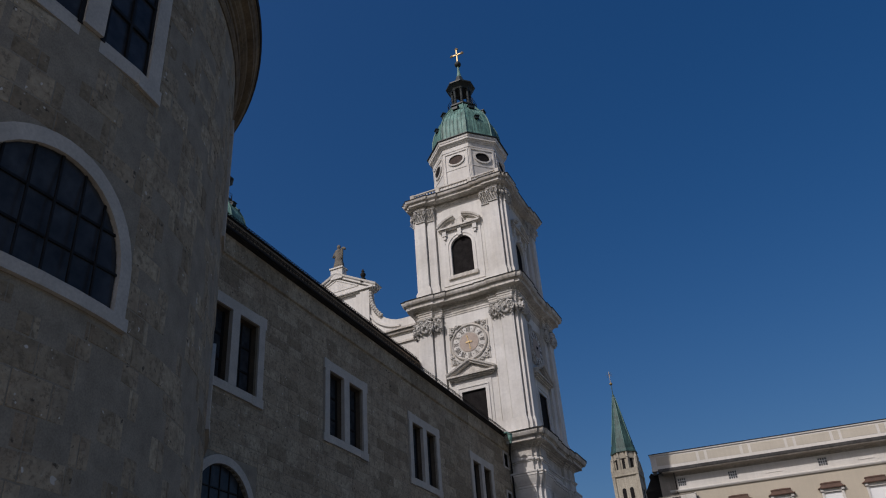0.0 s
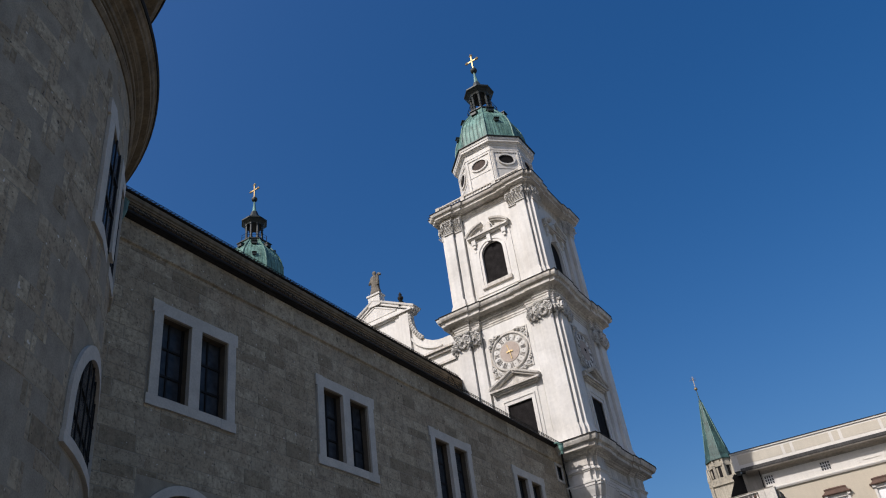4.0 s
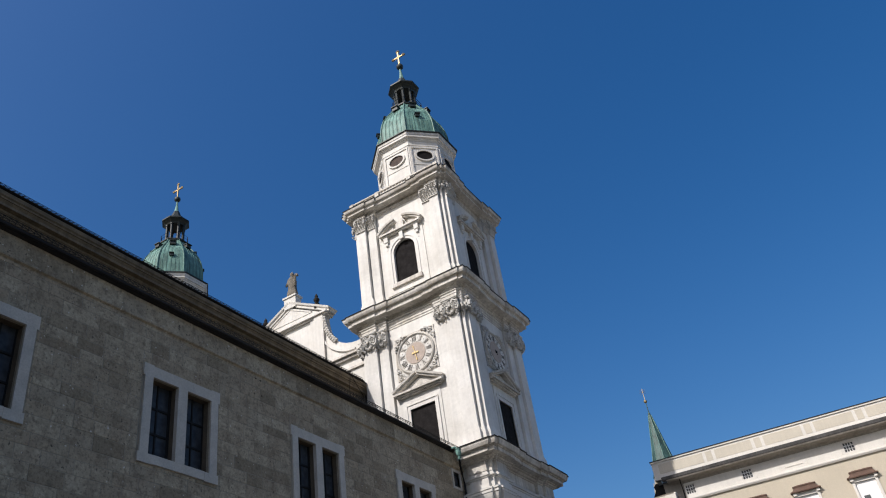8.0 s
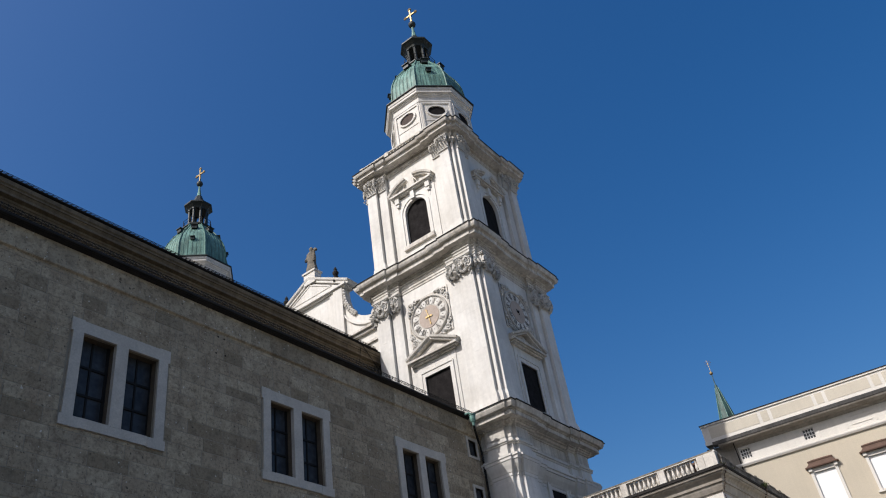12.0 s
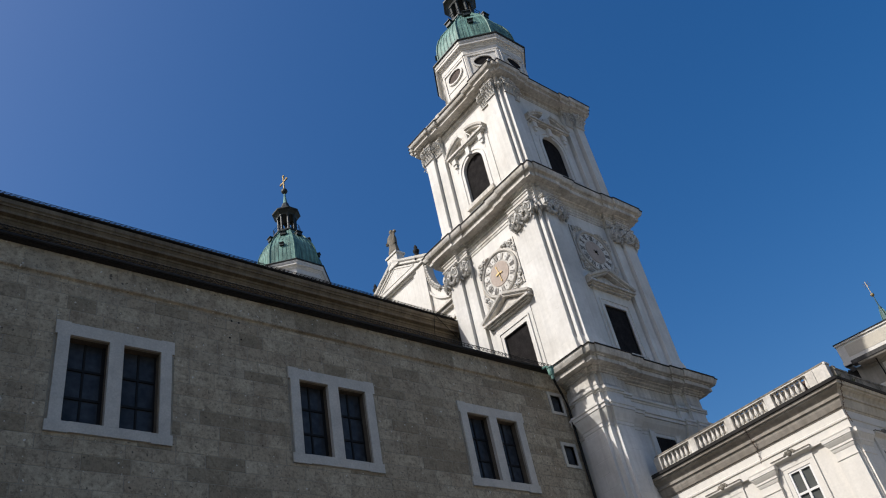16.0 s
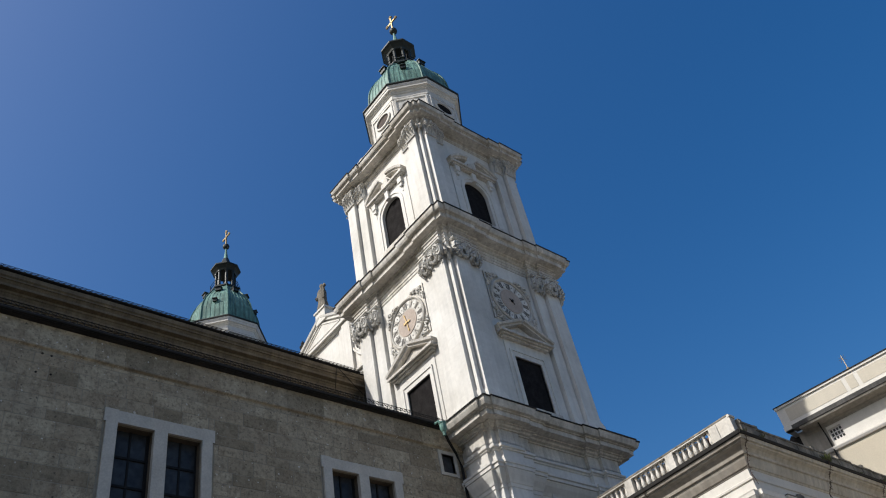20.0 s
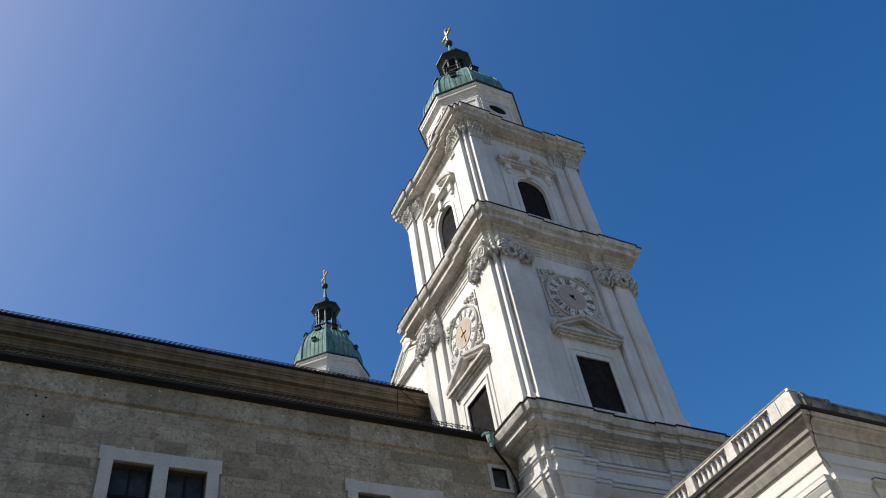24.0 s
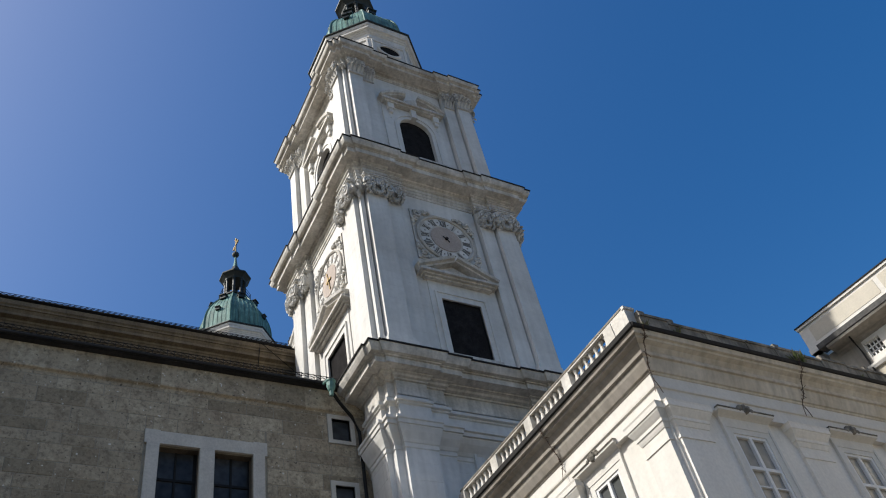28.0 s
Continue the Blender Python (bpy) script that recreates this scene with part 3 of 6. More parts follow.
def window_high(c, ang, tower):
    """Round-headed belfry opening with a broken segmental pediment, 43 to 50.5 m."""
    f = facing(c, ang, HIGH[0])
    bm = bmesh.new()
    prism(bm, [(-1.24, 42.9)] + [(u, z) for u, z in arch_line(0, 46.28, 1.24, 16, 180, 0)] + [(1.24, 42.9)], -0.3, -0.24, f)
    pane = part("belfry_window", bm, NEAR_BLACK, tower, "dark round-headed belfry opening with a broken pediment")
    bm = bmesh.new()
    for w0, w1, d in ((1.19, 1.46, 0.06), (1.46, 1.58, 0.13)):
        outer = [(-w1, 42.9)] + arch_line(0, 46.28, w1, 18, 180, 0) + [(w1, 42.9)]
        inner = [(-w0, 42.9)] + arch_line(0, 46.28, w0, 18, 180, 0) + [(w0, 42.9)]
        for i in range(len(outer) - 1):
            prism(bm, [inner[i], outer[i], outer[i + 1], inner[i + 1]], -0.1, d, f)
    box(bm, -0.2, 0.2, -0.05, 0.32, 47.45, 48.35, f)
    for s in (-1, 1):
        box(bm, s * 1.7, s * 1.82, -0.1, 0.1, 46.9, 48.3, f)
        box(bm, s * 1.5, s * 1.95, -0.1, 0.34, 47.75, 48.35, f)
        box(bm, s * 1.58, s * 1.86, -0.1, 0.26, 47.4, 47.75, f)
    part("window_surround", bm, MARBLE, pane)
    bm = bmesh.new()
    box(bm, -1.65, 1.65, -0.1, 0.3, 42.5, 42.88, f)
    part("window_sill", bm, CORNICE, pane)
    bm = bmesh.new()
    for d, lo, hi, w in ((0.4, 48.35, 48.5, 2.15), (0.55, 48.5, 48.68, 2.3)):
        box(bm, -w, w, -0.1, d, lo, hi, f)
    prof = [(-0.1, -0.02), (0.42, -0.02), (0.42, 0.1), (0.56, 0.14), (0.6, 0.32), (-0.1, 0.32)]
    arc = arch_line(0, 46.6, 3.1, 12, 138, 42)
    sweep(bm, arc[:6], prof, f)
    sweep(bm, arc[7:], prof, f)
    prism(bm, [(-2.2, 48.68)] + arc[:5] + [(arc[4][0], 48.68)], -0.1, 0.14, f)
    prism(bm, [(arc[8][0], 48.68)] + arc[8:] + [(2.2, 48.68)], -0.1, 0.14, f)
    prism(bm, [(-0.42, 48.68), (0.42, 48.68), (0.42, 49.5), (0.3, 49.72), (-0.42, 49.3)], -0.1, 0.34, f)
    part("pediment", bm, CORNICE, pane)
    bm = bmesh.new()
    wall(bm, -2.3, 2.3, 41.9, 48.3, -0.2, 0.07, [(-1.58, 1.58, 42.5, 47.86, True)], f)
    part("wall_panel", bm, MARBLE, pane)


def dome_top(c, tower):
    """Octagonal drum, copper dome, lantern, ball and cross."""
    turn = radians(22.5)
    bm = bmesh.new()
    lathe(bm, ((4.25, 52.6), (4.25, 53.6), (4.12, 53.7), (4.12, 59.3), (4.2, 59.33), (4.2, 59.46), (4.13, 59.5), (4.13, 59.95), (4.2, 59.98), (4.26, 60.12), (4.34, 60.15), (4.36, 60.26), (4.56, 60.3), (4.56, 60.54), (4.62, 60.57), (4.66, 60.84), (2.0, 60.9)), 8, c, turn)
    drum = part("octagon_drum", bm, MARBLE, tower, "white octagonal drum under the copper dome")
    for k in range(8):
        f = facing(c, 45 * k, 4.12 * math.cos(turn))
        bm = bmesh.new()
        outer = [(1.04 * math.cos(a), 58.0 + 0.78 * math.sin(a)) for a in [2 * math.pi * i / 24 for i in range(24)]]
        inner = [(u * 0.82, 58.0 + (z - 58.0) * 0.78) for u, z in outer]
        for i in range(24):
            j = (i + 1) % 24
            prism(bm, [inner[i], outer[i], outer[j], inner[j]], -0.05, 0.15, f)
        for s in (-1, 1):
            box(bm, s * 1.3, s * 1.45, -0.05, 0.1, 53.9, 59.2, f)
        box(bm, -1.3, 1.3, -0.05, 0.098, 59.0, 59.2, f)
        box(bm, -1.3, 1.3, -0.05, 0.05, 56.75, 56.9, f)
        part("drum_panel", bm, MARBLE, drum)
        bm = bmesh.new()
        prism(bm, inner, -0.05, 0.03, f)
        part("oculus", bm, NEAR_BLACK if k != 6 else BOARDS, drum, "oval dark oculus" if k != 6 else "oval oculus closed with reddish boards")
    bm = bmesh.new()
    lathe(bm, ((4.6, 60.86), (4.8, 60.9), (4.8, 61.0), (4.5, 61.12)), 8, c, turn)
    part("eaves_rim", bm, COPPER_DARK, tower, "dark metal eaves of the dome")
    prof = [(4.45, 61.1), (4.08, 61.3), (4.0, 61.9), (3.98, 62.7), (3.9, 63.5), (3.72, 64.3), (3.42, 65.1), (2.98, 65.9), (2.5, 66.6), (2.08, 67.2), (1.75, 67.8)]
    bm = bmesh.new()
    lathe(bm, prof, 8, c, turn)
    dome = part("dome", bm, COPPER, tower, "green weathered copper dome with dark seams")
    bm = bmesh.new()
    for k in range(8):
        a = turn + math.pi / 4 * k
        tube(bm, [(c[0] + (r + 0.03) * math.cos(a), c[1] + (r + 0.03) * math.sin(a), z) for r, z in prof], 0.09, 5)
    part("rib", bm, COPPER_SEAM, dome)
    bm = bmesh.new()
    for k in range(8):
        f = facing(c, 45 * k)
        for s in (-0.66, -0.33, 0.0, 0.33, 0.66):
            pts = [f(s * r * math.sin(turn), r * math.cos(turn) + 0.01, z) for r, z in prof]
            tube(bm, pts, 0.03, 4)
    part("seam", bm, COPPER_SEAM, dome)
    for k in range(8):
        f = facing(c, 45 * k)
        bm = bmesh.new()
        box(bm, -0.34, 0.34, 1.8, 2.72, 66.4, 66.85, f)
        box(bm, -0.42, 0.42, 1.7, 2.85, 66.85, 66.93, f)
        part("hatch", bm, COPPER_DARK, dome, "small dark roof hatch")
        if k % 2:
            bm = bmesh.new()
            box(bm, -0.24, 0.24, 3.0, 3.75, 63.9, 64.25, f)
            box(bm, -0.3, 0.3, 2.9, 3.87, 64.25, 64.32, f)
            part("hatch", bm, COPPER_DARK, dome, "small dark roof hatch")
    bm = bmesh.new()
    lathe(bm, ((1.72, 67.85), (1.85, 67.95), (1.85, 68.1), (1.2, 68.15)), 8, c, turn)
    lantern = part("lantern", bm, COPPER_DARK, tower, "dark open lantern with columns above the dome")
    bm = bmesh.new()
    for k in range(8):
        a, b = turn + math.pi / 4 * k, turn + math.pi / 4 * (k + 1)
        p = [Vector((c[0] + 1.75 * math.cos(t), c[1] + 1.75 * math.sin(t), 68.1)) for t in (a, b)]
        tube(bm, [p[0], p[0] + Vector((0, 0, 0.95))], 0.04, 5)
        for h in (0.5, 0.92):
            tube(bm, [p[0] + Vector((0, 0, h)), p[1] + Vector((0, 0, h))], 0.03, 4)
    part("rail", bm, IRON, lantern)
    for k in range(8):
        a = turn + math.pi / 4 * k
        p = (c[0] + 1.1 * math.cos(a), c[1] + 1.1 * math.sin(a))
        bm = bmesh.new()
        lathe(bm, ((0.24, 68.1), (0.24, 68.7), (0.17, 68.75), (0.15, 70.7), (0.23, 70.8), (0.23, 70.95)), 8, p)
        part("column", bm, COPPER_DARK, lantern)
    bm = bmesh.new()
    lathe(bm, ((1.25, 70.95), (1.35, 71.15), (1.6, 71.4), (1.82, 71.55), (1.82, 71.72), (1.5, 71.95), (1.0, 72.3), (0.7, 72.75), (0.5, 73.3), (0.4, 73.6)), 8, c, turn)
    part("lantern_roof", bm, COPPER_DARK, lantern)
    bm = bmesh.new()
    lathe(bm, ((0.62, 72.85), (0.42, 73.3), (0.26, 73.9), (0.15, 74.8), (0.1, 75.5)), 8, c, turn)
    part("spirelet", bm, COPPER, lantern, "slender green copper spirelet")
    bm = bmesh.new()
    ball(bm, (c[0], c[1], 75.85), 0.42, 12)
    part("finial_ball", bm, COPPER_DARK, lantern)
    bm = bmesh.new()
    ex, up, th = Vector((1, 0, 0)), Vector((0, 0, 1)), 0.07
    box(bm, c[0] - 0.08, c[0] + 0.08, c[1] - th, c[1] + th, 76.2, 78.5)
    box(bm, c[0] - 0.72, c[0] + 0.72, c[1] - th, c[1] + th, 77.45, 77.62)
    for p in ((0, 78.5), (-0.72, 77.53), (0.72, 77.53)):
        for q in ((0, 0.12), (0.12, 0), (-0.12, 0), (0, -0.06)):
            ball(bm, (c[0] + p[0] + q[0], c[1], p[1] + q[1]), 0.13, 6)
    part("cross", bm, GOLD, lantern, "gilded cross with trefoil ends")


def make_tower(c, full, label):
    tower = thing("bell_tower", (c[0], c[1], 0), label, "bell tower", "towers of the cathedral")
    part("base", storey(c, LOW, ((0.3, 0), (0.3, 1.6), (0.12, 1.7), (0.12, 20.2), (0.16, 20.24), (0.16, 20.42), (0.2, 20.46), (0.24, 20.6), (0.36, 20.9), (0.42, 21.12), (0.42, 21.18), (0.47, 21.2), (0.47, 21.38), (0.52, 21.42), (0.52, 21.56), (0.14, 21.64), (0.12, 22.42), (0.19, 22.46), (0.19, 22.54), (0.27, 22.57), (0.28, 22.7), (0.12, 22.76), (0.12, 22.95))), MARBLE, tower, "marble base storey with a moulded band")
    part("cornice", storey(c, LOW, ((0.12, 22.9), (0.12, 23.7), (0.2, 23.72), (0.2, 23.8), (0.3, 23.85), (0.34, 23.94), (0.44, 23.98), (0.44, 24.04), (0.8, 24.1), (0.8, 24.38), (0.88, 24.4), (0.88, 24.46), (1.06, 24.49), (1.12, 24.6), (1.18, 24.72), (1.22, 24.9), (1.0, 25.0), (0.0, 25.3), (-0.3, 25.3))), CORNICE, tower)
    plinth(c, tower, LOW, 25.2, 26.55)
    for k in range(4):
        part("corner_pier", corner_pier(c, LOW, 25.3, 38.4, 90 * k), MARBLE, tower)
        f = facing(c, 90 * k, LOW[0])
        bm = bmesh.new()
        wall(bm, 0.12 - LOW[3], LOW[3] - 0.12, 25.3, 38.4, -0.9, 0, [(-1.2, 1.2, 26.4, 30.2, False)], f)
        part("wall", bm, MARBLE, tower)
        part("corner_pier", corner_pier(c, HIGH, 40.9, 51.6, 90 * k), MARBLE, tower)
        f = facing(c, 90 * k, HIGH[0])
        bm = bmesh.new()
        wall(bm, 0.12 - HIGH[3], HIGH[3] - 0.12, 40.9, 51.6, -0.9, 0, [(-1.2, 1.2, 42.9, 47.48, True)], f)
        part("wall", bm, MARBLE, tower)
    part("entablature", storey(c, LOW, ((0.05, 38.35), (0.05, 38.55), (0.1, 38.57), (0.1, 38.78), (0.15, 38.8), (0.15, 39.0), (0.24, 39.04), (0.24, 39.1), (0.03, 39.14), (0.03, 39.36), (0.12, 39.38), (0.12, 39.44), (0.24, 39.5), (0.26, 39.58), (0.34, 39.6), (0.7, 39.64), (0.7, 39.98), (0.76, 40.0), (0.76, 40.05), (0.93, 40.08),
                                      (0.98, 40.16), (1.03, 40.26), (1.06, 40.46), (1.06, 40.5), (0.4, 40.75), (-0.25, 40.95))), CORNICE, tower, "projecting cornice with stepped mouldings")
    part("entablature", storey(c, HIGH, ((0.05, 51.55), (0.05, 51.68), (0.1, 51.7), (0.1, 51.84), (0.18, 51.88), (0.18, 51.89), (0.03, 51.93), (0.03, 52.05), (0.14, 52.06), (0.17, 52.065), (0.24, 52.07), (0.26, 52.11), (0.58, 52.15), (0.58, 52.41), (0.64, 52.43), (0.64, 52.47), (0.78, 52.49), (0.83, 52.58), (0.88, 52.75),
                                       (0.88, 52.82), (0.5, 52.97), (0.0, 52.99))), CORNICE, tower, "projecting cornice with stepped mouldings")
    for p, off, z in ((LOW, 1.22, 24.9), (LOW, 1.06, 40.5), (HIGH, 0.88, 52.82)):
        part("flashing", storey(c, p, ((off - 0.06, z - 0.02), (off + 0.045, z - 0.035), (off + 0.06, z + 0.04), (off - 0.1, z + 0.1))), ROOF, tower, "dark lead flashing")
    dome_top(c, tower)
    if not full:
        return tower
    plinth(c, tower, HIGH, 40.8, 42.2)
    f = facing(c, 0, LOW[0] + 0.12)
    bm = bmesh.new()
    box(bm, -0.95, 1.15, -0.1, 0.01, 16.6, 20.55, f)
    win = part("base_window", bm, NEAR_BLACK, tower, "dark window low in the tower's base")
    bm = bmesh.new()
    for s in (-1, 1):
        box(bm, 0.1 + s * 1.05 - (0.4 if s < 0 else 0), 0.1 + s * 1.05 + (0.4 if s > 0 else 0), -0.1, 0.1, 16.5, 20.55, f)
        box(bm, 0.1 + s * 1.45 - (0.12 if s < 0 else 0), 0.1 + s * 1.45 + (0.12 if s > 0 else 0), -0.1, 0.15, 16.5, 21.05, f)
    box(bm, -1.35, 1.55, -0.1, 0.1, 20.55, 20.93, f)
    box(bm, -1.35, 1.55, -0.1, 0.15, 20.93, 21.05, f)
    part("window_surround", bm, MARBLE, win)
    n = 0
    for ang in (0, -90):
        for lo, hi, depth in ((-2.46, 2.46, LOW[0]), (-4.9, -3.55, LOW[2]), (3.55, 4.9, LOW[2])):
            f = facing(c, ang, depth + 0.12)
            holes = [(-1.5, 1.7, 16.4, 21.1)] if ang == 0 and depth == LOW[0] else []
            _, blocks = stones(holes, lo, hi, 9.0, 20.15, f, 11 + n, lambda u, z: True, (0.7, 0.95), (1.3, 2.4), 0.008)
            n += 1
            for q in blocks:
                part("block", stone_mesh("block", [q], f, BLOCK), None, tower)
    for ang in (0, -90):
        for p, z0, z1, holes in ((LOW, 26.56, 36.6, [(-1.85, 1.85, 26.0, 31.4), (-2.42, 2.42, 31.38, 33.3), (-2.05, 2.05, 33.05, 38.4)]), (HIGH, 42.22, 50.1, [(-1.6, 1.6, 42.4, 47.9), (-2.4, 2.4, 47.3, 50.3)])):
            core, pier, pil, a, b, w = p
            e = a + w
            for lo, hi, depth in ((-(a - 0.13), a - 0.13, core), (-b + 0.02, -e - 0.12, pil), (e + 0.12, b - 0.02, pil), (-e + 0.02, -a - 0.02, (core + pil) / 2), (a + 0.02, e - 0.02, (core + pil) / 2)):
                f = facing(c, ang, depth)
                _, blocks = stones(holes if depth == core else [], lo, hi, z0, z1, f, 40 + n, lambda u, z: True, (0.72, 0.98), (1.2, 2.6), 0.002, (0.002, 0.005))
                n += 1
                for q in blocks:
                    part("block", stone_mesh("block", [q], f, BLOCK), None, tower)
    for k in range(4):
        for p, z, r in ((LOW, 37.45, 0.42), (HIGH, 51.15, 0.26)):
            bm = bmesh.new()
            q = p[1] * math.sqrt(2)
            f = facing(c, 90 * k + 45, q)
            for s in (-1, 1):
                pts = []
                for i in range(17):
                    t = i / 16
                    g, w = 1.5 + 9.4 * t, r * (1 - 0.8 * t)
                    pts.append(f(s * (0.16 - 0.06 * t), -0.08 + w * math.sin(g) + 0.12, z + w * math.cos(g)))
                tube(bm, pts, 0.1 * r / 0.42 + 0.03, 5)
            for i in range(4):
                ball(bm, f(0, 0.1 - 0.03 * i, z - r - 0.12 * i), 0.17 * r / 0.42 - 0.02 * i, 6)
            part("corner_scroll", bm, ORNAMENT, tower, "carved scroll on the corner between two capitals")
    scrolls, leaves = None, None
    for k in range(4):
        for q in (-1, 1):
            for p, z, label in ((LOW, 36.72, "carved scroll capital with a garland"), (HIGH, 50.2, "carved leaf capital")):
                core, pier, pil, a, b, w = p
                for lo, hi, depth in ((a + w + 0.1, b, pil), (a, a + w, (core + pil) / 2)):
                    wide = (hi - lo + (0.2 if depth == pil else 0.02)) / (2.5 if p is LOW else 2.25)
                    m = face_matrix(c, 90 * k, depth) @ Matrix.Translation((q * (lo + hi) / 2, 0, z)) @ Matrix.Rotation(math.pi, 4, "Z") @ Matrix.Diagonal((wide, 1, 1, 1))
                    if p is LOW:
                        scrolls = part("capital", scrolls or scroll_capital(), ORNAMENT, tower, label, m).data
                    else:
                        leaves = part("capital", leaves or leaf_capital(), ORNAMENT, tower, label, m).data
        window_low(c, 90 * k, tower)
        window_high(c, 90 * k, tower)
        if k in (0, 3):
            clock(c, 90 * k, tower)
    # balustrade round the top
    shaft = bmesh.new()
    lathe(shaft, ((0.09, 0), (0.09, 0.08), (0.05, 0.12), (0.1, 0.3), (0.05, 0.55), (0.09, 0.62), (0.09, 0.7)), 6)
    data = None
    f = facing(c, 270)
    bm = bmesh.new()
    box(bm, -5.2, 5.2, 5.15, 5.45, 52.92, 53.12, f)
    box(bm, -5.2, 5.2, 5.17, 5.43, 53.75, 53.87, f)
    for u in (-5.0, -1.9, 1.9, 5.0):
        box(bm, u - 0.22, u + 0.22, 5.13, 5.47, 53.0, 53.9, f)
    rail = part("balustrade", bm, CORNICE, tower, "white stone balustrade")
    for i in range(27):
        u = -4.65 + 9.3 * i / 26
        if abs(abs(u) - 1.9) < 0.28:
            continue
        m = Matrix.Translation(f(u, 5.3, 53.08))
        if data is None:
            data = part("baluster", shaft, CORNICE, rail, m=m).data
        else:
            part("baluster", data, None, rail, m=m)
    return tower


def plinth(c, tower, p, z0, z1):
    """The plinth under the pilasters of each corner, left open at the windows' axis."""
    core, pier, pil, a, b, w = p
    e, mid = a + w, (core + pil) / 2
    for k in range(4):
        f, g = facing(c, 90 * k), facing(c, 90 * k + 90)
        rings = []
        for o, z in ((0.13, z0), (0.13, z1 - 0.3), (0.08, z1 - 0.28), (0.08, z1 - 0.12), (0.03, z1 - 0.1), (0.03, z1)):
            pts = [(f, a - o, core - 0.3), (f, a - o, mid + o), (f, e - o, mid + o), (f, e - o, pil + o), (f, b + o, pil + o), (f, b + o, pier + o), (f, pier + o, pier + o), (g, -b - o, pier + o), (g, -b - o, pil + o), (g, -e + o, pil + o), (g, -e + o, mid + o), (g, -a + o, mid + o), (g, -a + o, core - 0.3), (f, core - 0.3, core - 0.3)]
            rings.append([h(u, d, z) for h, u, d in pts])
        bm = bmesh.new()
        loft(bm, rings)
        part("plinth", bm, MARBLE, tower)


make_tower(TOWER, True, "white marble baroque bell tower with clocks and a green copper dome")
second = make_tower(TOWER_2, False, "second white bell tower with a green copper dome")
second.matrix_basis = Matrix.Translation((0, 0, -0.38)) @ second.matrix_basis

# ---- cathedral: nave, gable and rounded transept arm ----
BAYS = [(-0.2 + 10.4 * i) for i in range(-1, 4)]
nave = thing("cathedral_nave", (0, 18, 0), "long cathedral side of grey-brown conglomerate ashlar with pale window frames", "church")
NAVE = lambda u, d, z: Vector((d, u, z))
square = [(y + 0.57, y + 4.28, 16.99, 20.76, False) for y in BAYS[1:]]
lunette = [(y + 0.4, y + 4.3, 10.4, 13.25, True) for y in BAYS[1:]]
small = [(38.86, 39.74, 22.04, 23.16, False), (38.8, 39.68, 18.6, 19.8, False)]
bm = bmesh.new()
wall(bm, -6, 40.6, 0, 24.7, -1.1, 0, square + lunette + small, NAVE)
nave_wall = part("wall", bm, MORTAR, nave)
# near-black sheets: the inside's lack of light is put into their colour
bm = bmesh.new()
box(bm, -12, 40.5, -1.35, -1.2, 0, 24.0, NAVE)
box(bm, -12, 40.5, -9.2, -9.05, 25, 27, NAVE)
part("inner_wall", bm, NEAR_BLACK, nave, "dark sheet behind the windows, its colour stands for the unlit inside")


def rect_frame(bm, y0, y1, z0, z1, f, w=0.48, ear=0.1):
    """Pale stone frame with ears at the corners and a wide mullion."""
    d = 0.1
    um = (y0 + y1) / 2
    box(bm, y0, y0 + w, -0.12, d, z0 + 0.45, z1 - 0.62, f)
    box(bm, y1 - w, y1, -0.12, d, z0 + 0.45, z1 - 0.62, f)
    box(bm, y0 - ear, y0 + w, -0.12, d + 0.003, z1 - 0.62, z1, f)
    box(bm, y1 - w, y1 + ear, -0.12, d + 0.003, z1 - 0.62, z1, f)
    box(bm, y0 + w, y1 - w, -0.12, d, z1 - 0.6, z1 - 0.04, f)
    box(bm, y0 - ear, y0 + w + 0.3, -0.12, d + 0.003, z0, z0 + 0.45, f)
    box(bm, y1 - w - 0.3, y1 + ear, -0.12, d + 0.003, z0, z0 + 0.45, f)
    box(bm, y0 + w + 0.3, y1 - w - 0.3, -0.12, d - 0.01, z0 + 0.04, z0 + 0.47, f)


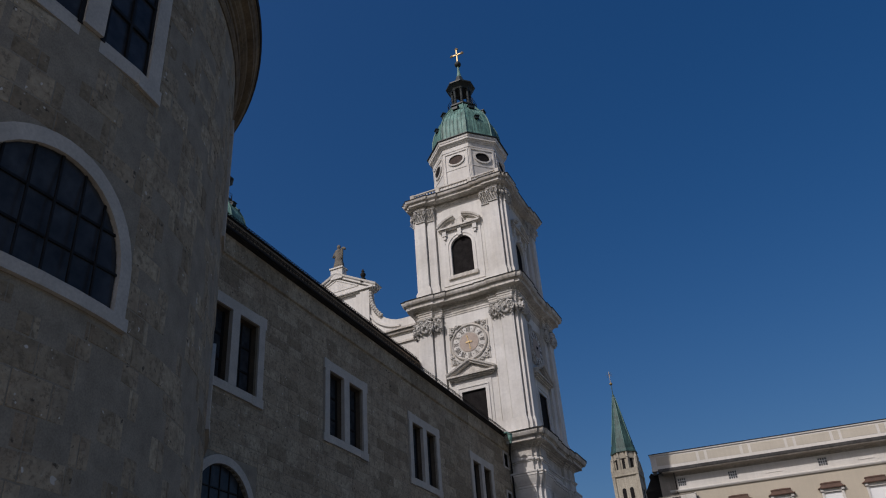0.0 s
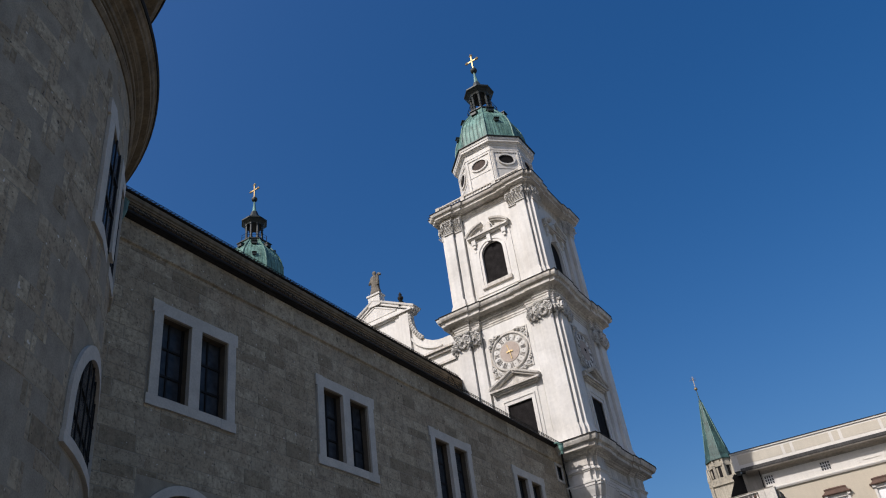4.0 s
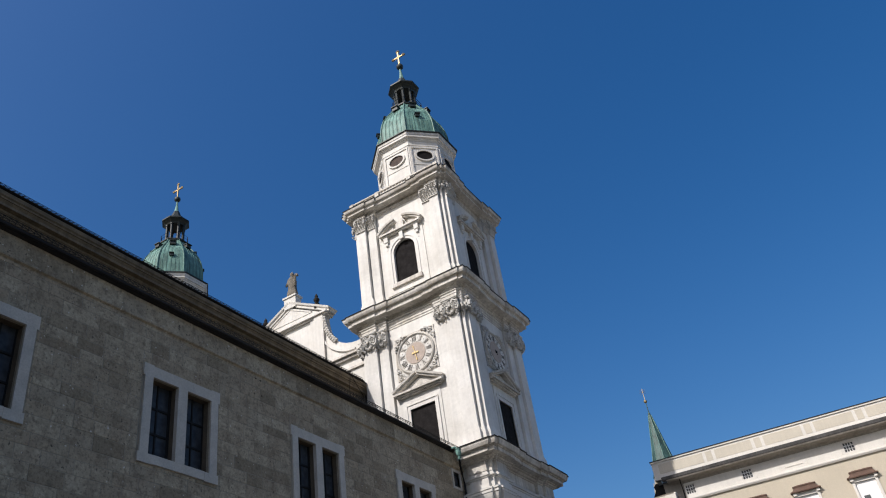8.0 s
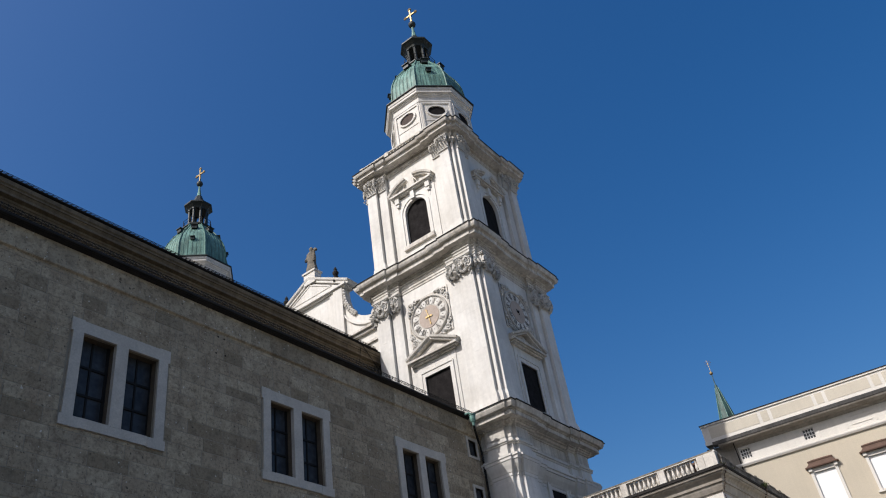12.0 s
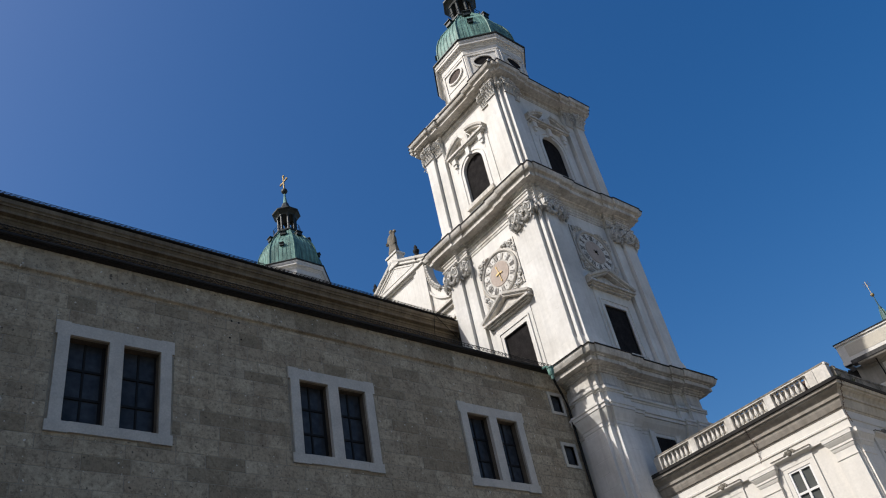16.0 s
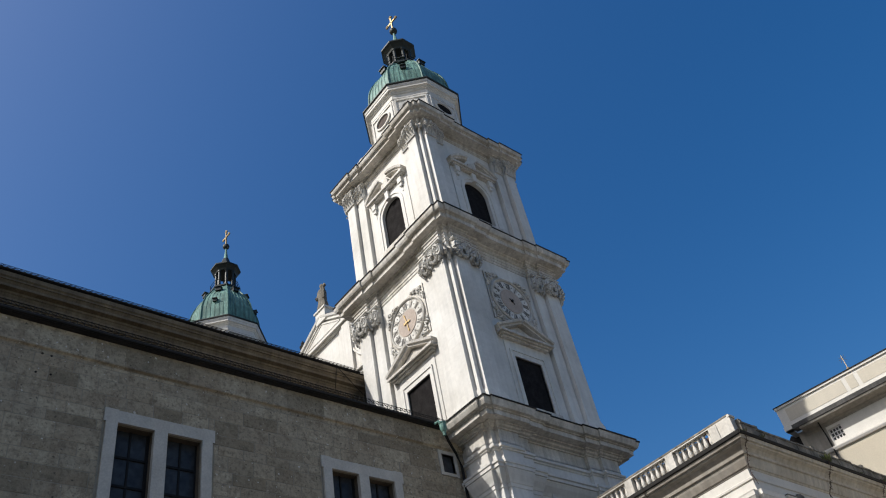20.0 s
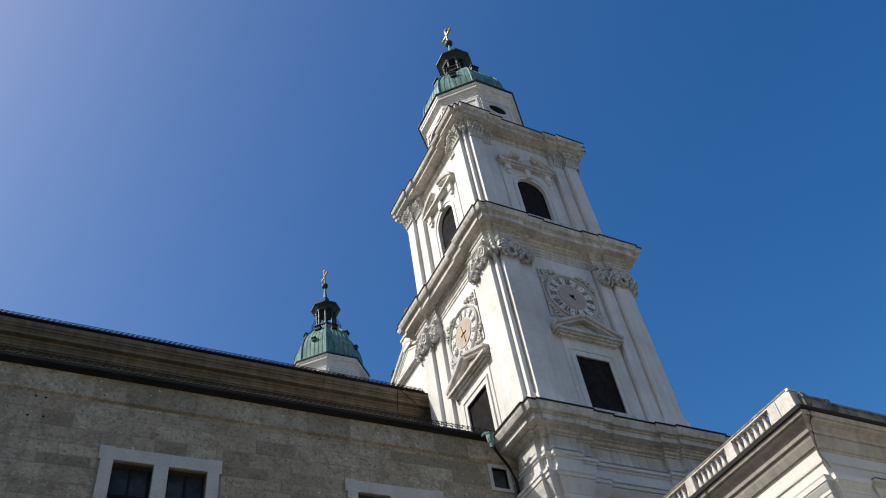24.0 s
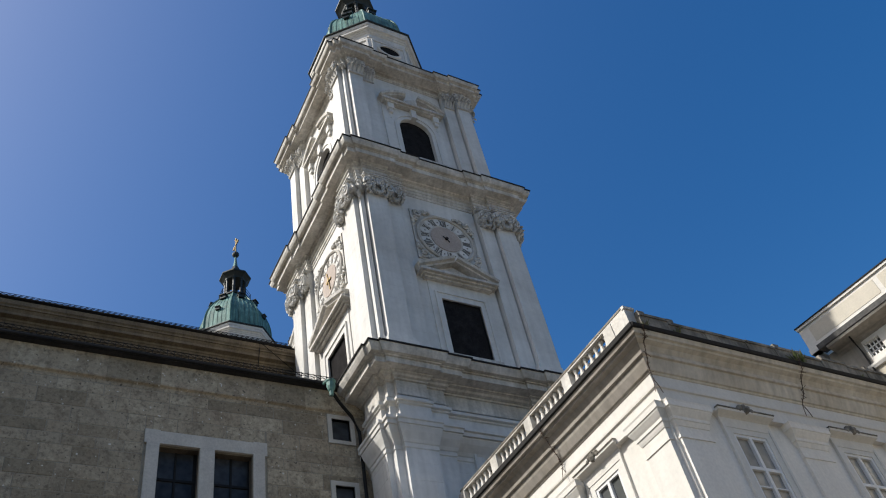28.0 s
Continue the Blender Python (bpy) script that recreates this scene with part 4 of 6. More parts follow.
def square_window(name, parent, y0, f, label, d=-0.45):
    y1, z0, z1 = y0 + 4.85, 16.53, 21.37
    bm = bmesh.new()
    rect_frame(bm, y0 + 0.08, y1 - 0.08, z0, z1, f)
    win = part(name, bm, FRAME_STONE, parent, label)
    um = (y0 + y1) / 2
    bm = bmesh.new()
    box(bm, um - 0.29, um + 0.29, -0.12, 0.097, z0 + 0.45, z1 - 0.6, f)
    part("mullion", bm, FRAME_STONE, win)
    # dark linings of the recess; the shade behind the frame comes from their colour
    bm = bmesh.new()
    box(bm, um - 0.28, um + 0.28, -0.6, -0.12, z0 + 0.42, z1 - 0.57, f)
    part("mullion_back", bm, REVEAL, win, "brown stone behind the mullion, recess shade in its colour")
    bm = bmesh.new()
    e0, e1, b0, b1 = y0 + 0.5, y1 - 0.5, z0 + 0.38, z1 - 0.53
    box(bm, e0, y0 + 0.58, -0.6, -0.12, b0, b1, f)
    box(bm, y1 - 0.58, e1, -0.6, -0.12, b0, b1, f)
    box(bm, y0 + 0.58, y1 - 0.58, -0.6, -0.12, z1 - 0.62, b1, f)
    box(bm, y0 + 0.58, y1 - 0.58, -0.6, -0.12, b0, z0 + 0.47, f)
    part("reveal", bm, REVEAL, win, "brown stone reveal, recess shade in its colour")
    for a, b in ((y0 + 0.5, um - 0.27), (um + 0.27, y1 - 0.5)):
        bm = bmesh.new()
        box(bm, a, b, d - 0.04, d, z0 + 0.4, z1 - 0.58, f)
        part("pane", bm, GLASS, win)
        bm = bmesh.new()
        for i in range(1, 2):
            u = a + (b - a) * i / 2
            box(bm, u - 0.04, u + 0.04, d, d + 0.05, z0 + 0.4, z1 - 0.58, f)
        for i in range(1, 3):
            z = z0 + 0.45 + (z1 - z0 - 1.05) * i / 3
            box(bm, a, b, d, d + 0.06, z - 0.05, z + 0.05, f)
        for u0, u1 in ((a, a + 0.14), (b - 0.14, b)):
            box(bm, u0, u1, d, d + 0.045, z0 + 0.4, z1 - 0.58, f)
        part("glazing_bar", bm, IRON, win)
    return win


def lunette_window(parent, y0, f, d=-0.16):
    ym, zc, r = y0 + 2.35, 11.3, 1.95
    bm = bmesh.new()
    lines = []
    for rr in (r, r + 0.38):
        lines.append([(ym - rr, 10.4)] + arch_line(ym, zc, rr, 22, 180, 0) + [(ym + rr, 10.4)])
    for i in range(len(lines[0]) - 1):
        prism(bm, [lines[0][i], lines[1][i], lines[1][i + 1], lines[0][i + 1]], -0.3, 0.1, f)
    k = 6
    for i in range(k):
        a, b = ym - r - 0.48 + (2 * r + 0.96) * i / k, ym - r - 0.48 + (2 * r + 0.96) * (i + 1) / k
        box(bm, a, b, -0.3, 0.12, 10.1, 10.4, f)
    win = part("lunette_window", bm, FRAME_STONE, parent, "round-headed window with a pale stone frame")
    bm = bmesh.new()
    prism(bm, [(ym - r, 10.35)] + arch_line(ym, zc, r, 16, 180, 0) + [(ym + r, 10.35)], d - 0.04, d, f)
    part("pane", bm, GLASS, win)
    bm = bmesh.new()
    for i in range(-2, 3):
        u = ym + 0.65 * i
        box(bm, u - 0.025, u + 0.025, d, d + 0.04, 10.4, zc + math.sqrt(max(0.01, r * r - (u - ym) ** 2)), f)
    for z in (11.3, 12.2):
        h = math.sqrt(r * r - (z - zc) ** 2)
        box(bm, ym - h, ym + h, d, d + 0.05, z - 0.03, z + 0.03, f)
    part("glazing_bar", bm, IRON, win)


for y in BAYS[1:]:
    square_window("square_window", nave, y, NAVE, "paired dark window in a pale grey stone frame")
    lunette_window(nave, y, NAVE)
for ya, yb, za, zb, _ in small:
    bm = bmesh.new()
    box(bm, ya - 0.2, ya, -0.25, 0.07, za - 0.18, zb + 0.2, NAVE)
    box(bm, yb, yb + 0.2, -0.25, 0.07, za - 0.18, zb + 0.2, NAVE)
    box(bm, ya, yb, -0.25, 0.068, zb, zb + 0.198, NAVE)
    box(bm, ya, yb, -0.25, 0.068, za - 0.178, za, NAVE)
    win = part("small_window", bm, FRAME_STONE, nave, "small dark window in a pale stone frame")
    bm = bmesh.new()
    box(bm, ya, yb, -0.2, -0.16, za, zb, NAVE)
    part("pane", bm, GLASS, win)

# small black holes left by scaffolding: flat discs, the holes' shade as their colour
for y, z in ((17.81, 23.26), (18.17, 23.24), (17.7, 22.31), (18.27, 22.34)):
    bm = bmesh.new()
    prism(bm, [(y + a, z + b) for a, b in arch_line(0, 0, 0.05, 8, 0, 360)[:-1]], 0.0, 0.024, NAVE)
    part("putlog_hole", bm, NEAR_BLACK, nave, "small black disc for a hole in the stonework")

# mouldings and eaves of the aisle
rnd = random.Random(21)
u = -5.0
while u < 40.3:
    e = min(u + rnd.uniform(1.1, 2.4), 40.5)
    bm = bmesh.new()
    d0 = rnd.uniform(0.0, 0.006)
    loft(bm, [[NAVE(v, d, z) for d, z in ((-0.1, 23.42), (0.02, 23.42), (0.03, 23.46), (0.12 + d0, 23.52), (0.13 + d0, 23.6), (0.07 + d0, 23.66), (0.06 + d0, 24.66), (-0.1, 24.66))] for v in (u, e - 0.01)])
    part("band_stone", bm, RUBBLE_PIECE, nave)
    u = e
bm = bmesh.new()
loft(bm, [[NAVE(u, d, z) for d, z in ((-0.1, 24.66), (0.1, 24.665), (0.16, 24.69), (0.26, 24.74), (-0.1, 24.82))] for u in (-5, 40.4)])
part("eaves_board", bm, ROOF, nave, "dark eaves board")


def gutter_and_guard(parent, line_at, u0, u1, z, size):
    """A dark half-round gutter and the iron snow guard above it; line_at(u, d, z) maps along the eaves."""
    bm = bmesh.new()
    n = max(2, int((u1 - u0) / 1.0))
    tube(bm, [line_at(u0 + (u1 - u0) * i / n, 0.06, z + 0.08 * size) for i in range(n + 1)], 0.08 * size, 8)
    part("gutter", bm, ROOF, parent, "dark metal gutter")
    bm = bmesh.new()
    k = int((u1 - u0) / 0.3)
    z += 0.18 * size
    for h, r in ((0.05, 0.022), (0.2 * size, 0.014), (0.34 * size, 0.022)):
        tube(bm, [line_at(u0 + (u1 - u0) * i / n, -0.08, z + 0.08 + h) for i in range(n + 1)], r, 4)
    for i in range(k):
        u = u0 + (u1 - u0) * i / k
        q = (u1 - u0) / k
        tube(bm, [line_at(u, -0.08, z + 0.05), line_at(u, -0.08, z + 0.48 * size)], 0.018, 3)
        tube(bm, [line_at(u, -0.08, z + 0.12), line_at(u + q, -0.08, z + 0.26 * size)], 0.016, 3)
        tube(bm, [line_at(u + q, -0.08, z + 0.26 * size), line_at(u, -0.08, z + 0.4 * size)], 0.016, 3)
    tagged(part("snow_guard", bm, IRON, parent, "iron lattice snow guard along the eaves"), kind="stuff")


gutter_and_guard(nave, lambda u, d, z: NAVE(u, 0.3 + d, z), -4.2, 40.2, 24.71, 1.0)
bm = bmesh.new()
loft(bm, [[NAVE(u, d, z) for d, z in ((0.26, 24.74), (0.26, 24.8), (-9.0, 28.3), (-9.0, 28.2))] for u in (-6, 40.4)])
part("aisle_roof", bm, ROOF, nave, "dark metal aisle roof")
# upper wall with deep mouldings
bm = bmesh.new()
box(bm, -20, 40.4, -10.0, -9.0, 25, 31.6, NAVE)
part("upper_wall", bm, MORTAR, nave)
bm = bmesh.new()
steps = ((-0.6, 30.2), (-0.3, 30.2), (-0.3, 31.1), (-0.2, 31.14), (-0.2, 31.3), (-0.1, 31.34), (-0.1, 31.5), (0.0, 31.54), (0.02, 31.68), (-0.16, 31.74), (-0.16, 32.3), (-0.06, 32.34), (-0.06, 32.44),
         (0.02, 32.48), (0.02, 32.6), (-0.04, 32.62), (0.06, 32.8), (0.12, 32.84), (0.12, 32.98), (0.4, 33.04), (0.4, 33.2), (0.34, 33.22), (0.44, 33.4), (0.5, 33.42), (0.5, 33.52), (0.58, 33.6), (0.6, 33.85), (-0.6, 34.0))
loft(bm, [[NAVE(u, d - 8.7, z + 0.18) for d, z in steps] for u in (-20, 40.9)])
part("upper_cornice", bm, MOULD, nave, "deep moulded cornice of brownish stone")
gutter_and_guard(nave, lambda u, d, z: NAVE(u, -8.12 + d, z), -12, 40.3, 34.12, 0.62)
bm = bmesh.new()
loft(bm, [[NAVE(u, d, z) for d, z in ((-8.1, 34.1), (-8.1, 34.17), (-21.3, 39.2), (-34.5, 34.17), (-34.5, 34.1))] for u in (-20, 45)])
part("nave_roof", bm, ROOF, nave, "dark metal nave roof")
bm = bmesh.new()
tube(bm, [(0.88, 38.6, 24.0), (0.6, 39.1, 23.62), (0.3, 39.75, 23.2), (0.2, 40.1, 22.5), (0.2, 40.15, 0.2)], 0.08, 8)
pipe = part("downpipe", bm, IRON, nave, "dark metal downpipe in the corner beside the tower")
bm = bmesh.new()
lathe(bm, ((0.09, 23.75), (0.1, 23.98), (0.15, 24.05), (0.2, 24.22), (0.2, 24.46), (0.24, 24.5), (0.24, 24.55)), 10, (0.88, 38.6))
tube(bm, [(0.88, 38.6, 24.5), (0.7, 38.5, 24.72), (0.4, 38.45, 24.72)], 0.07, 6)
part("hopper", bm, COPPER, pipe, "green copper rainwater head")

bm = bmesh.new()
for q in ((-8.2, 40.45, 32.5), (-8.35, 38.3, 32.5), (-8.15, 40.3, 33.8)):
    tube(bm, [(-8.08, 38.35, 34.15), q], 0.028, 4)
part("stay_wire", bm, IRON, nave, "thin stay wires at the end of the upper eaves")
bm = bmesh.new()
lathe(bm, ((0.12, 23.3), (0.16, 23.6), (0.34, 24.1), (0.38, 24.6), (0.42, 24.65)), 8, (0.75, -2.9))
tube(bm, [(0.75, -2.9, 23.4), (0.45, -3.1, 22.9), (0.2, -3.3, 22.2), (0.18, -3.35, 0.2)], 0.09, 8)
part("downpipe", bm, COPPER, nave, "green copper rainwater head and pipe in the corner of the apse")

# gable between the towers
gable = thing("gable", (-21.4, 46.9, 34), "white marble gable with scrolls between the two towers", "gable")
G = lambda u, d, z: Vector((u - 21.4, 46.9 - d, z))
curve = [(8.4 - 3.9 * math.cos(radians(a)), 47.4 - 4.4 * math.sin(radians(a))) for a in range(0, 91, 10)]
outline = [(-12.5, 34), (12.5, 34), (12.5, 43.0)] + curve[::-1] + [(4.5, 48.2), (-4.5, 48.2)] + [(-u, z) for u, z in curve] + [(-12.5, 43.0)]
bm = bmesh.new()
prism(bm, outline, -0.9, 0, G)
part("wall", bm, MARBLE, gable)
bm = bmesh.new()
prism(bm, [(-4.6, 48.0), (4.6, 48.0), (0, 50.5)], -0.9, 0.1, G)
for s in (-1, 1):
    line = [(-5.3, 48.15), (0, 51.0)] if s < 0 else [(0, 51.0), (5.3, 48.15)]
    sweep(bm, line, [(-1.0, -0.25), (0.16, -0.25), (0.16, -0.05), (0.32, 0.05), (0.38, 0.25), (-1.2, 0.25)], G)
    line = [(-3.0, 48.75), (0, 50.3)] if s < 0 else [(0, 50.3), (3.0, 48.75)]
    sweep(bm, line, [(0.05, -0.06), (0.16, -0.06), (0.16, 0.06), (0.05, 0.06)], G)
box(bm, -3.0, 3.0, 0.05, 0.16, 48.69, 48.81, G)
for d, lo, hi, w in ((0.25, 47.7, 47.85, 4.9), (0.5, 47.85, 48.05, 5.1)):
    box(bm, -w, w, -1.0, d, lo, hi, G)
part("pediment", bm, MARBLE, gable)
bm = bmesh.new()
for s in (-1, 1):
    box(bm, s * 3.3, s * 4.5, -0.1, 0.3, 36, 47.7, G)
    box(bm, s * 2.7, s * 3.3, -0.1, 0.15, 36, 47.7, G)
part("pilaster", bm, MARBLE, gable)
for s in (-1, 1):
    bm = bmesh.new()
    for i in range(11):
        a = radians(5 * i)
        u, z = 8.4 - 3.8 * math.cos(a), 47.3 - 4.2 * math.sin(a)
        ball(bm, G(s * u, 0.12, z), 0.2 + 0.03 * (i % 2), 6)
        ball(bm, G(s * (u - 0.2), 0.15, z - 0.12), 0.16, 6)
    part("scroll_ornament", bm, ORNAMENT, gable, "carved fruit garland on the scroll")
    bm = bmesh.new()
    line = [(s * (8.2 - 4.3 * math.cos(radians(a))), 46.6 - 4.4 * math.sin(radians(a))) for a in range(10, 91, 8)]
    if s > 0:
        line = line[::-1]
    sweep(bm, line, [(-0.05, -0.1), (0.2, -0.1), (0.2, 0.1), (-0.05, 0.1)], G)
    part("scroll_moulding", bm, MARBLE, gable)
bm = bmesh.new()
for z, d in ((41.2, 0.3), (41.5, 0.55), (40.0, 0.2)):
    box(bm, -12.5, 12.5, -0.1, d, z, z + 0.22, G)
part("moulding", bm, CORNICE, gable)
bm = bmesh.new()
box(bm, -0.65, 0.95, -0.7, 0.3, 50.4, 51.75, G)
box(bm, -0.78, 1.08, -0.8, 0.42, 51.75, 51.95, G)
part("pedestal", bm, MARBLE, gable)

# statue on the gable
st = bmesh.new()
sx, sy, sz = -21.15, 46.95, 51.95
rings = []
for r, h, ox in ((0.62, 0, 0), (0.66, 0.3, 0), (0.52, 0.9, 0.02), (0.5, 1.4, 0.03), (0.55, 1.9, 0.0), (0.5, 2.3, -0.03), (0.34, 2.55, -0.02), (0.17, 2.65, 0), (0.16, 2.78, 0.02), (0.23, 2.95, 0.03), (0.22, 3.15, 0.03), (0.08, 3.3, 0.03)):
    rings.append([Vector((sx + ox + r * math.cos(2 * math.pi * i / 14) * (1 + 0.12 * (i % 2)), sy + 0.75 * r * math.sin(2 * math.pi * i / 14), sz + h)) for i in range(14)])
loft(st, rings)
tube(st, [(sx + 0.3, sy - 0.1, sz + 2.4), (sx + 0.72, sy - 0.25, sz + 2.52), (sx + 1.0, sy - 0.35, sz + 2.42), (sx + 1.12, sy - 0.38, sz + 2.2)], 0.15, 6)
tube(st, [(sx + 0.62, sy - 0.2, sz + 2.45), (sx + 0.6, sy - 0.2, sz + 1.9), (sx + 0.5, sy - 0.15, sz + 1.2)], 0.16, 6)
tube(st, [(sx - 0.42, sy - 0.1, sz + 2.2), (sx - 0.62, sy - 0.2, sz + 1.6), (sx - 0.35, sy - 0.45, sz + 1.5)], 0.14, 6)
tagged(part("statue", st, STATUE, None), "weathered brown stone statue on the gable's pedestal", "statue")
for s in (-1, 1):
    bm = bmesh.new()
    p = (-21.4 + s * 3.6, 46.9)
    lathe(bm, ((0.32, 49.0), (0.32, 49.5), (0.15, 49.6), (0.3, 49.9), (0.34, 50.1), (0.16, 50.3), (0.2, 50.5), (0.05, 50.8)), 10, p)
    tagged(part("urn", bm, IRON, None), "small dark metal urn on the gable's slope", "urn", "urns on the gable")

# rounded transept arm
AX, AY, AR = -2.47, -16.53, 13.1
apse = thing("transept_apse", (AX, AY, 0), "rounded transept arm of conglomerate ashlar with pale window frames", "church")
ROUND = lambda u, d, z: Vector((AX + (AR + d) * math.cos(u / AR), AY + (AR + d) * math.sin(u / AR), z))
apse_axes = [AR * radians(a) for a in (47.0, -1.6, -53.6)]
square_a = [(u - 1.85, u + 1.85, 16.99, 20.76, False) for u in apse_axes]
lunette_a = [(u - 1.95, u + 1.95, 10.4, 13.25, True) for u in apse_axes]
bm = bmesh.new()
wall(bm, -AR * math.pi * 0.5, AR * math.pi * 0.5, 0, 25.0, -1.1, 0, square_a + lunette_a, ROUND, 0.6)
part("wall", bm, MORTAR, apse)
# curved near-black sheet, the unlit inside given by colour
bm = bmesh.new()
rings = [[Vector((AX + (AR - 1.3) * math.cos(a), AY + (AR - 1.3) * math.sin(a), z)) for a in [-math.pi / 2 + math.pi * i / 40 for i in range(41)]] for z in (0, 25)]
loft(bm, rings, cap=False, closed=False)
part("inner_wall", bm, NEAR_BLACK, apse, "dark sheet behind the windows, its colour stands for the unlit inside")
for u in apse_axes:
    square_window("square_window", apse, u - 2.425, ROUND, "paired dark window in a pale grey stone frame", -0.02)
    lunette_window(apse, u - 2.35, ROUND, -0.02)


def ring_profile(prof, n=64, a0=-0.52, a1=0.52):
    bm = bmesh.new()
    loft(bm, [[Vector((AX + (AR + d) * math.cos(a), AY + (AR + d) * math.sin(a), z)) for d, z in prof] for a in [math.pi * (a0 + (a1 - a0) * i / n) for i in range(n + 1)]])
    return bm


part("string_course", ring_profile(((-0.1, 23.42), (0.05, 23.42), (0.13, 23.56), (0.13, 23.64), (0.03, 23.72), (-0.1, 23.72))), MOULD, apse)
part("cornice", ring_profile(((-0.1, 23.98), (0.06, 24.0), (0.06, 24.12), (0.12, 24.14), (0.14, 24.3), (0.24, 24.36), (0.24, 24.46), (0.34, 24.54), (0.38, 24.66), (0.6, 24.74), (0.62, 24.86), (0.68, 24.9), (0.74, 25.06), (0.8, 25.1), (0.8, 25.16), (-0.1, 25.2))), MOULD, apse, "moulded cornice of brownish stone")
part("gutter", ring_profile(((0.76, 25.14), (0.84, 25.15), (0.88, 25.22), (0.88, 25.29), (0.76, 25.3))), ROOF, apse, "dark metal gutter")
bm = bmesh.new()
loft(bm, [[Vector((AX + r * math.cos(a), AY + r * math.sin(a), z)) for a in [2 * math.pi * i / 64 for i in range(64)]] for r, z in ((12.0, 25.0), (12.8, 25.3), (12.8, 34.6), (12.7, 34.8))])
part("upper_drum", bm, FRAME_STONE, apse, "pale plastered upper drum")
part("upper_cornice", ring_profile(((-0.4, 34.2), (-0.1, 34.22), (-0.1, 34.4), (0.05, 34.46), (0.08, 34.66), (0.3, 34.78), (0.34, 34.98), (0.7, 35.1), (0.74, 35.3), (0.86, 35.36), (1.0, 35.6), (1.1, 35.68), (1.1, 35.82), (-0.4, 36.0))), MOULD, apse, "upper moulded cornice of brownish stone")
part("upper_gutter", ring_profile(((1.06, 35.8), (1.2, 35.82), (1.25, 35.9), (1.25, 35.98), (1.0, 36.0))), ROOF, apse, "dark metal gutter")
bm = bmesh.new()
loft(bm, [[Vector((AX + r * math.cos(a), AY + r * math.sin(a), z)) for a in [2 * math.pi * i / 64 for i in range(64)]] for r, z in ((AR + 1.1, 35.95), (2.0, 41.0))])
part("upper_roof", bm, ROOF, apse, "dark metal roof")
bm = bmesh.new()
loft(bm, [[Vector((AX + (AR + 0.85) * math.cos(a), AY + (AR + 0.85) * math.sin(a), 25.29)) for a in [2 * math.pi * i / 64 for i in range(64)]],
          [Vector((AX + 12.6 * math.cos(a), AY + 12.6 * math.sin(a), 25.8)) for a in [2 * math.pi * i / 64 for i in range(64)]]])
part("roof", bm, ROOF, apse, "dark metal roof")
bm = bmesh.new()
box(bm, -34, -9, -32, -3, 0, 34)
part("crossing_wall", bm, MORTAR, apse)

# ---- wing with balustrade beside the tower ----
wing = thing("arcade_wing", (8.5, 50, 0), "cream stucco wing with a stone balustrade joined to the tower", "building")
WF = lambda u, d, z: Vector((u, 43.45 - d, z))
WE = lambda u, d, z: Vector((13.9 + d, u, z))
front = [(10.0, 11.3, 10.6, 14.2, False), (5.7, 7.0, 10.6, 14.2, False)]
side = [(45.95 + 5.1 * i, 47.4 + 5.1 * i, 10.5, 14.15, False) for i in range(3)]
bm = bmesh.new()
wall(bm, 2.2, 13.9, 0, 16.9, -0.6, 0, front, WF)
part("wall", bm, STUCCO, wing)
# side wall in the paler copy, its shade lightened through colour
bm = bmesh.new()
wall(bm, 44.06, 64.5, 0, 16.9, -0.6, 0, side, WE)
part("wall", bm, PALE_STUCCO, wing, "stucco side wall, its shade lightened by a paler colour")
# near-black block: unlit rooms coloured dark, not left hollow
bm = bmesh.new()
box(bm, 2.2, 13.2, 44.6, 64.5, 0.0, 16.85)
part("core", bm, NEAR_BLACK, wing, "dark block behind the windows, its colour stands for unlit rooms")


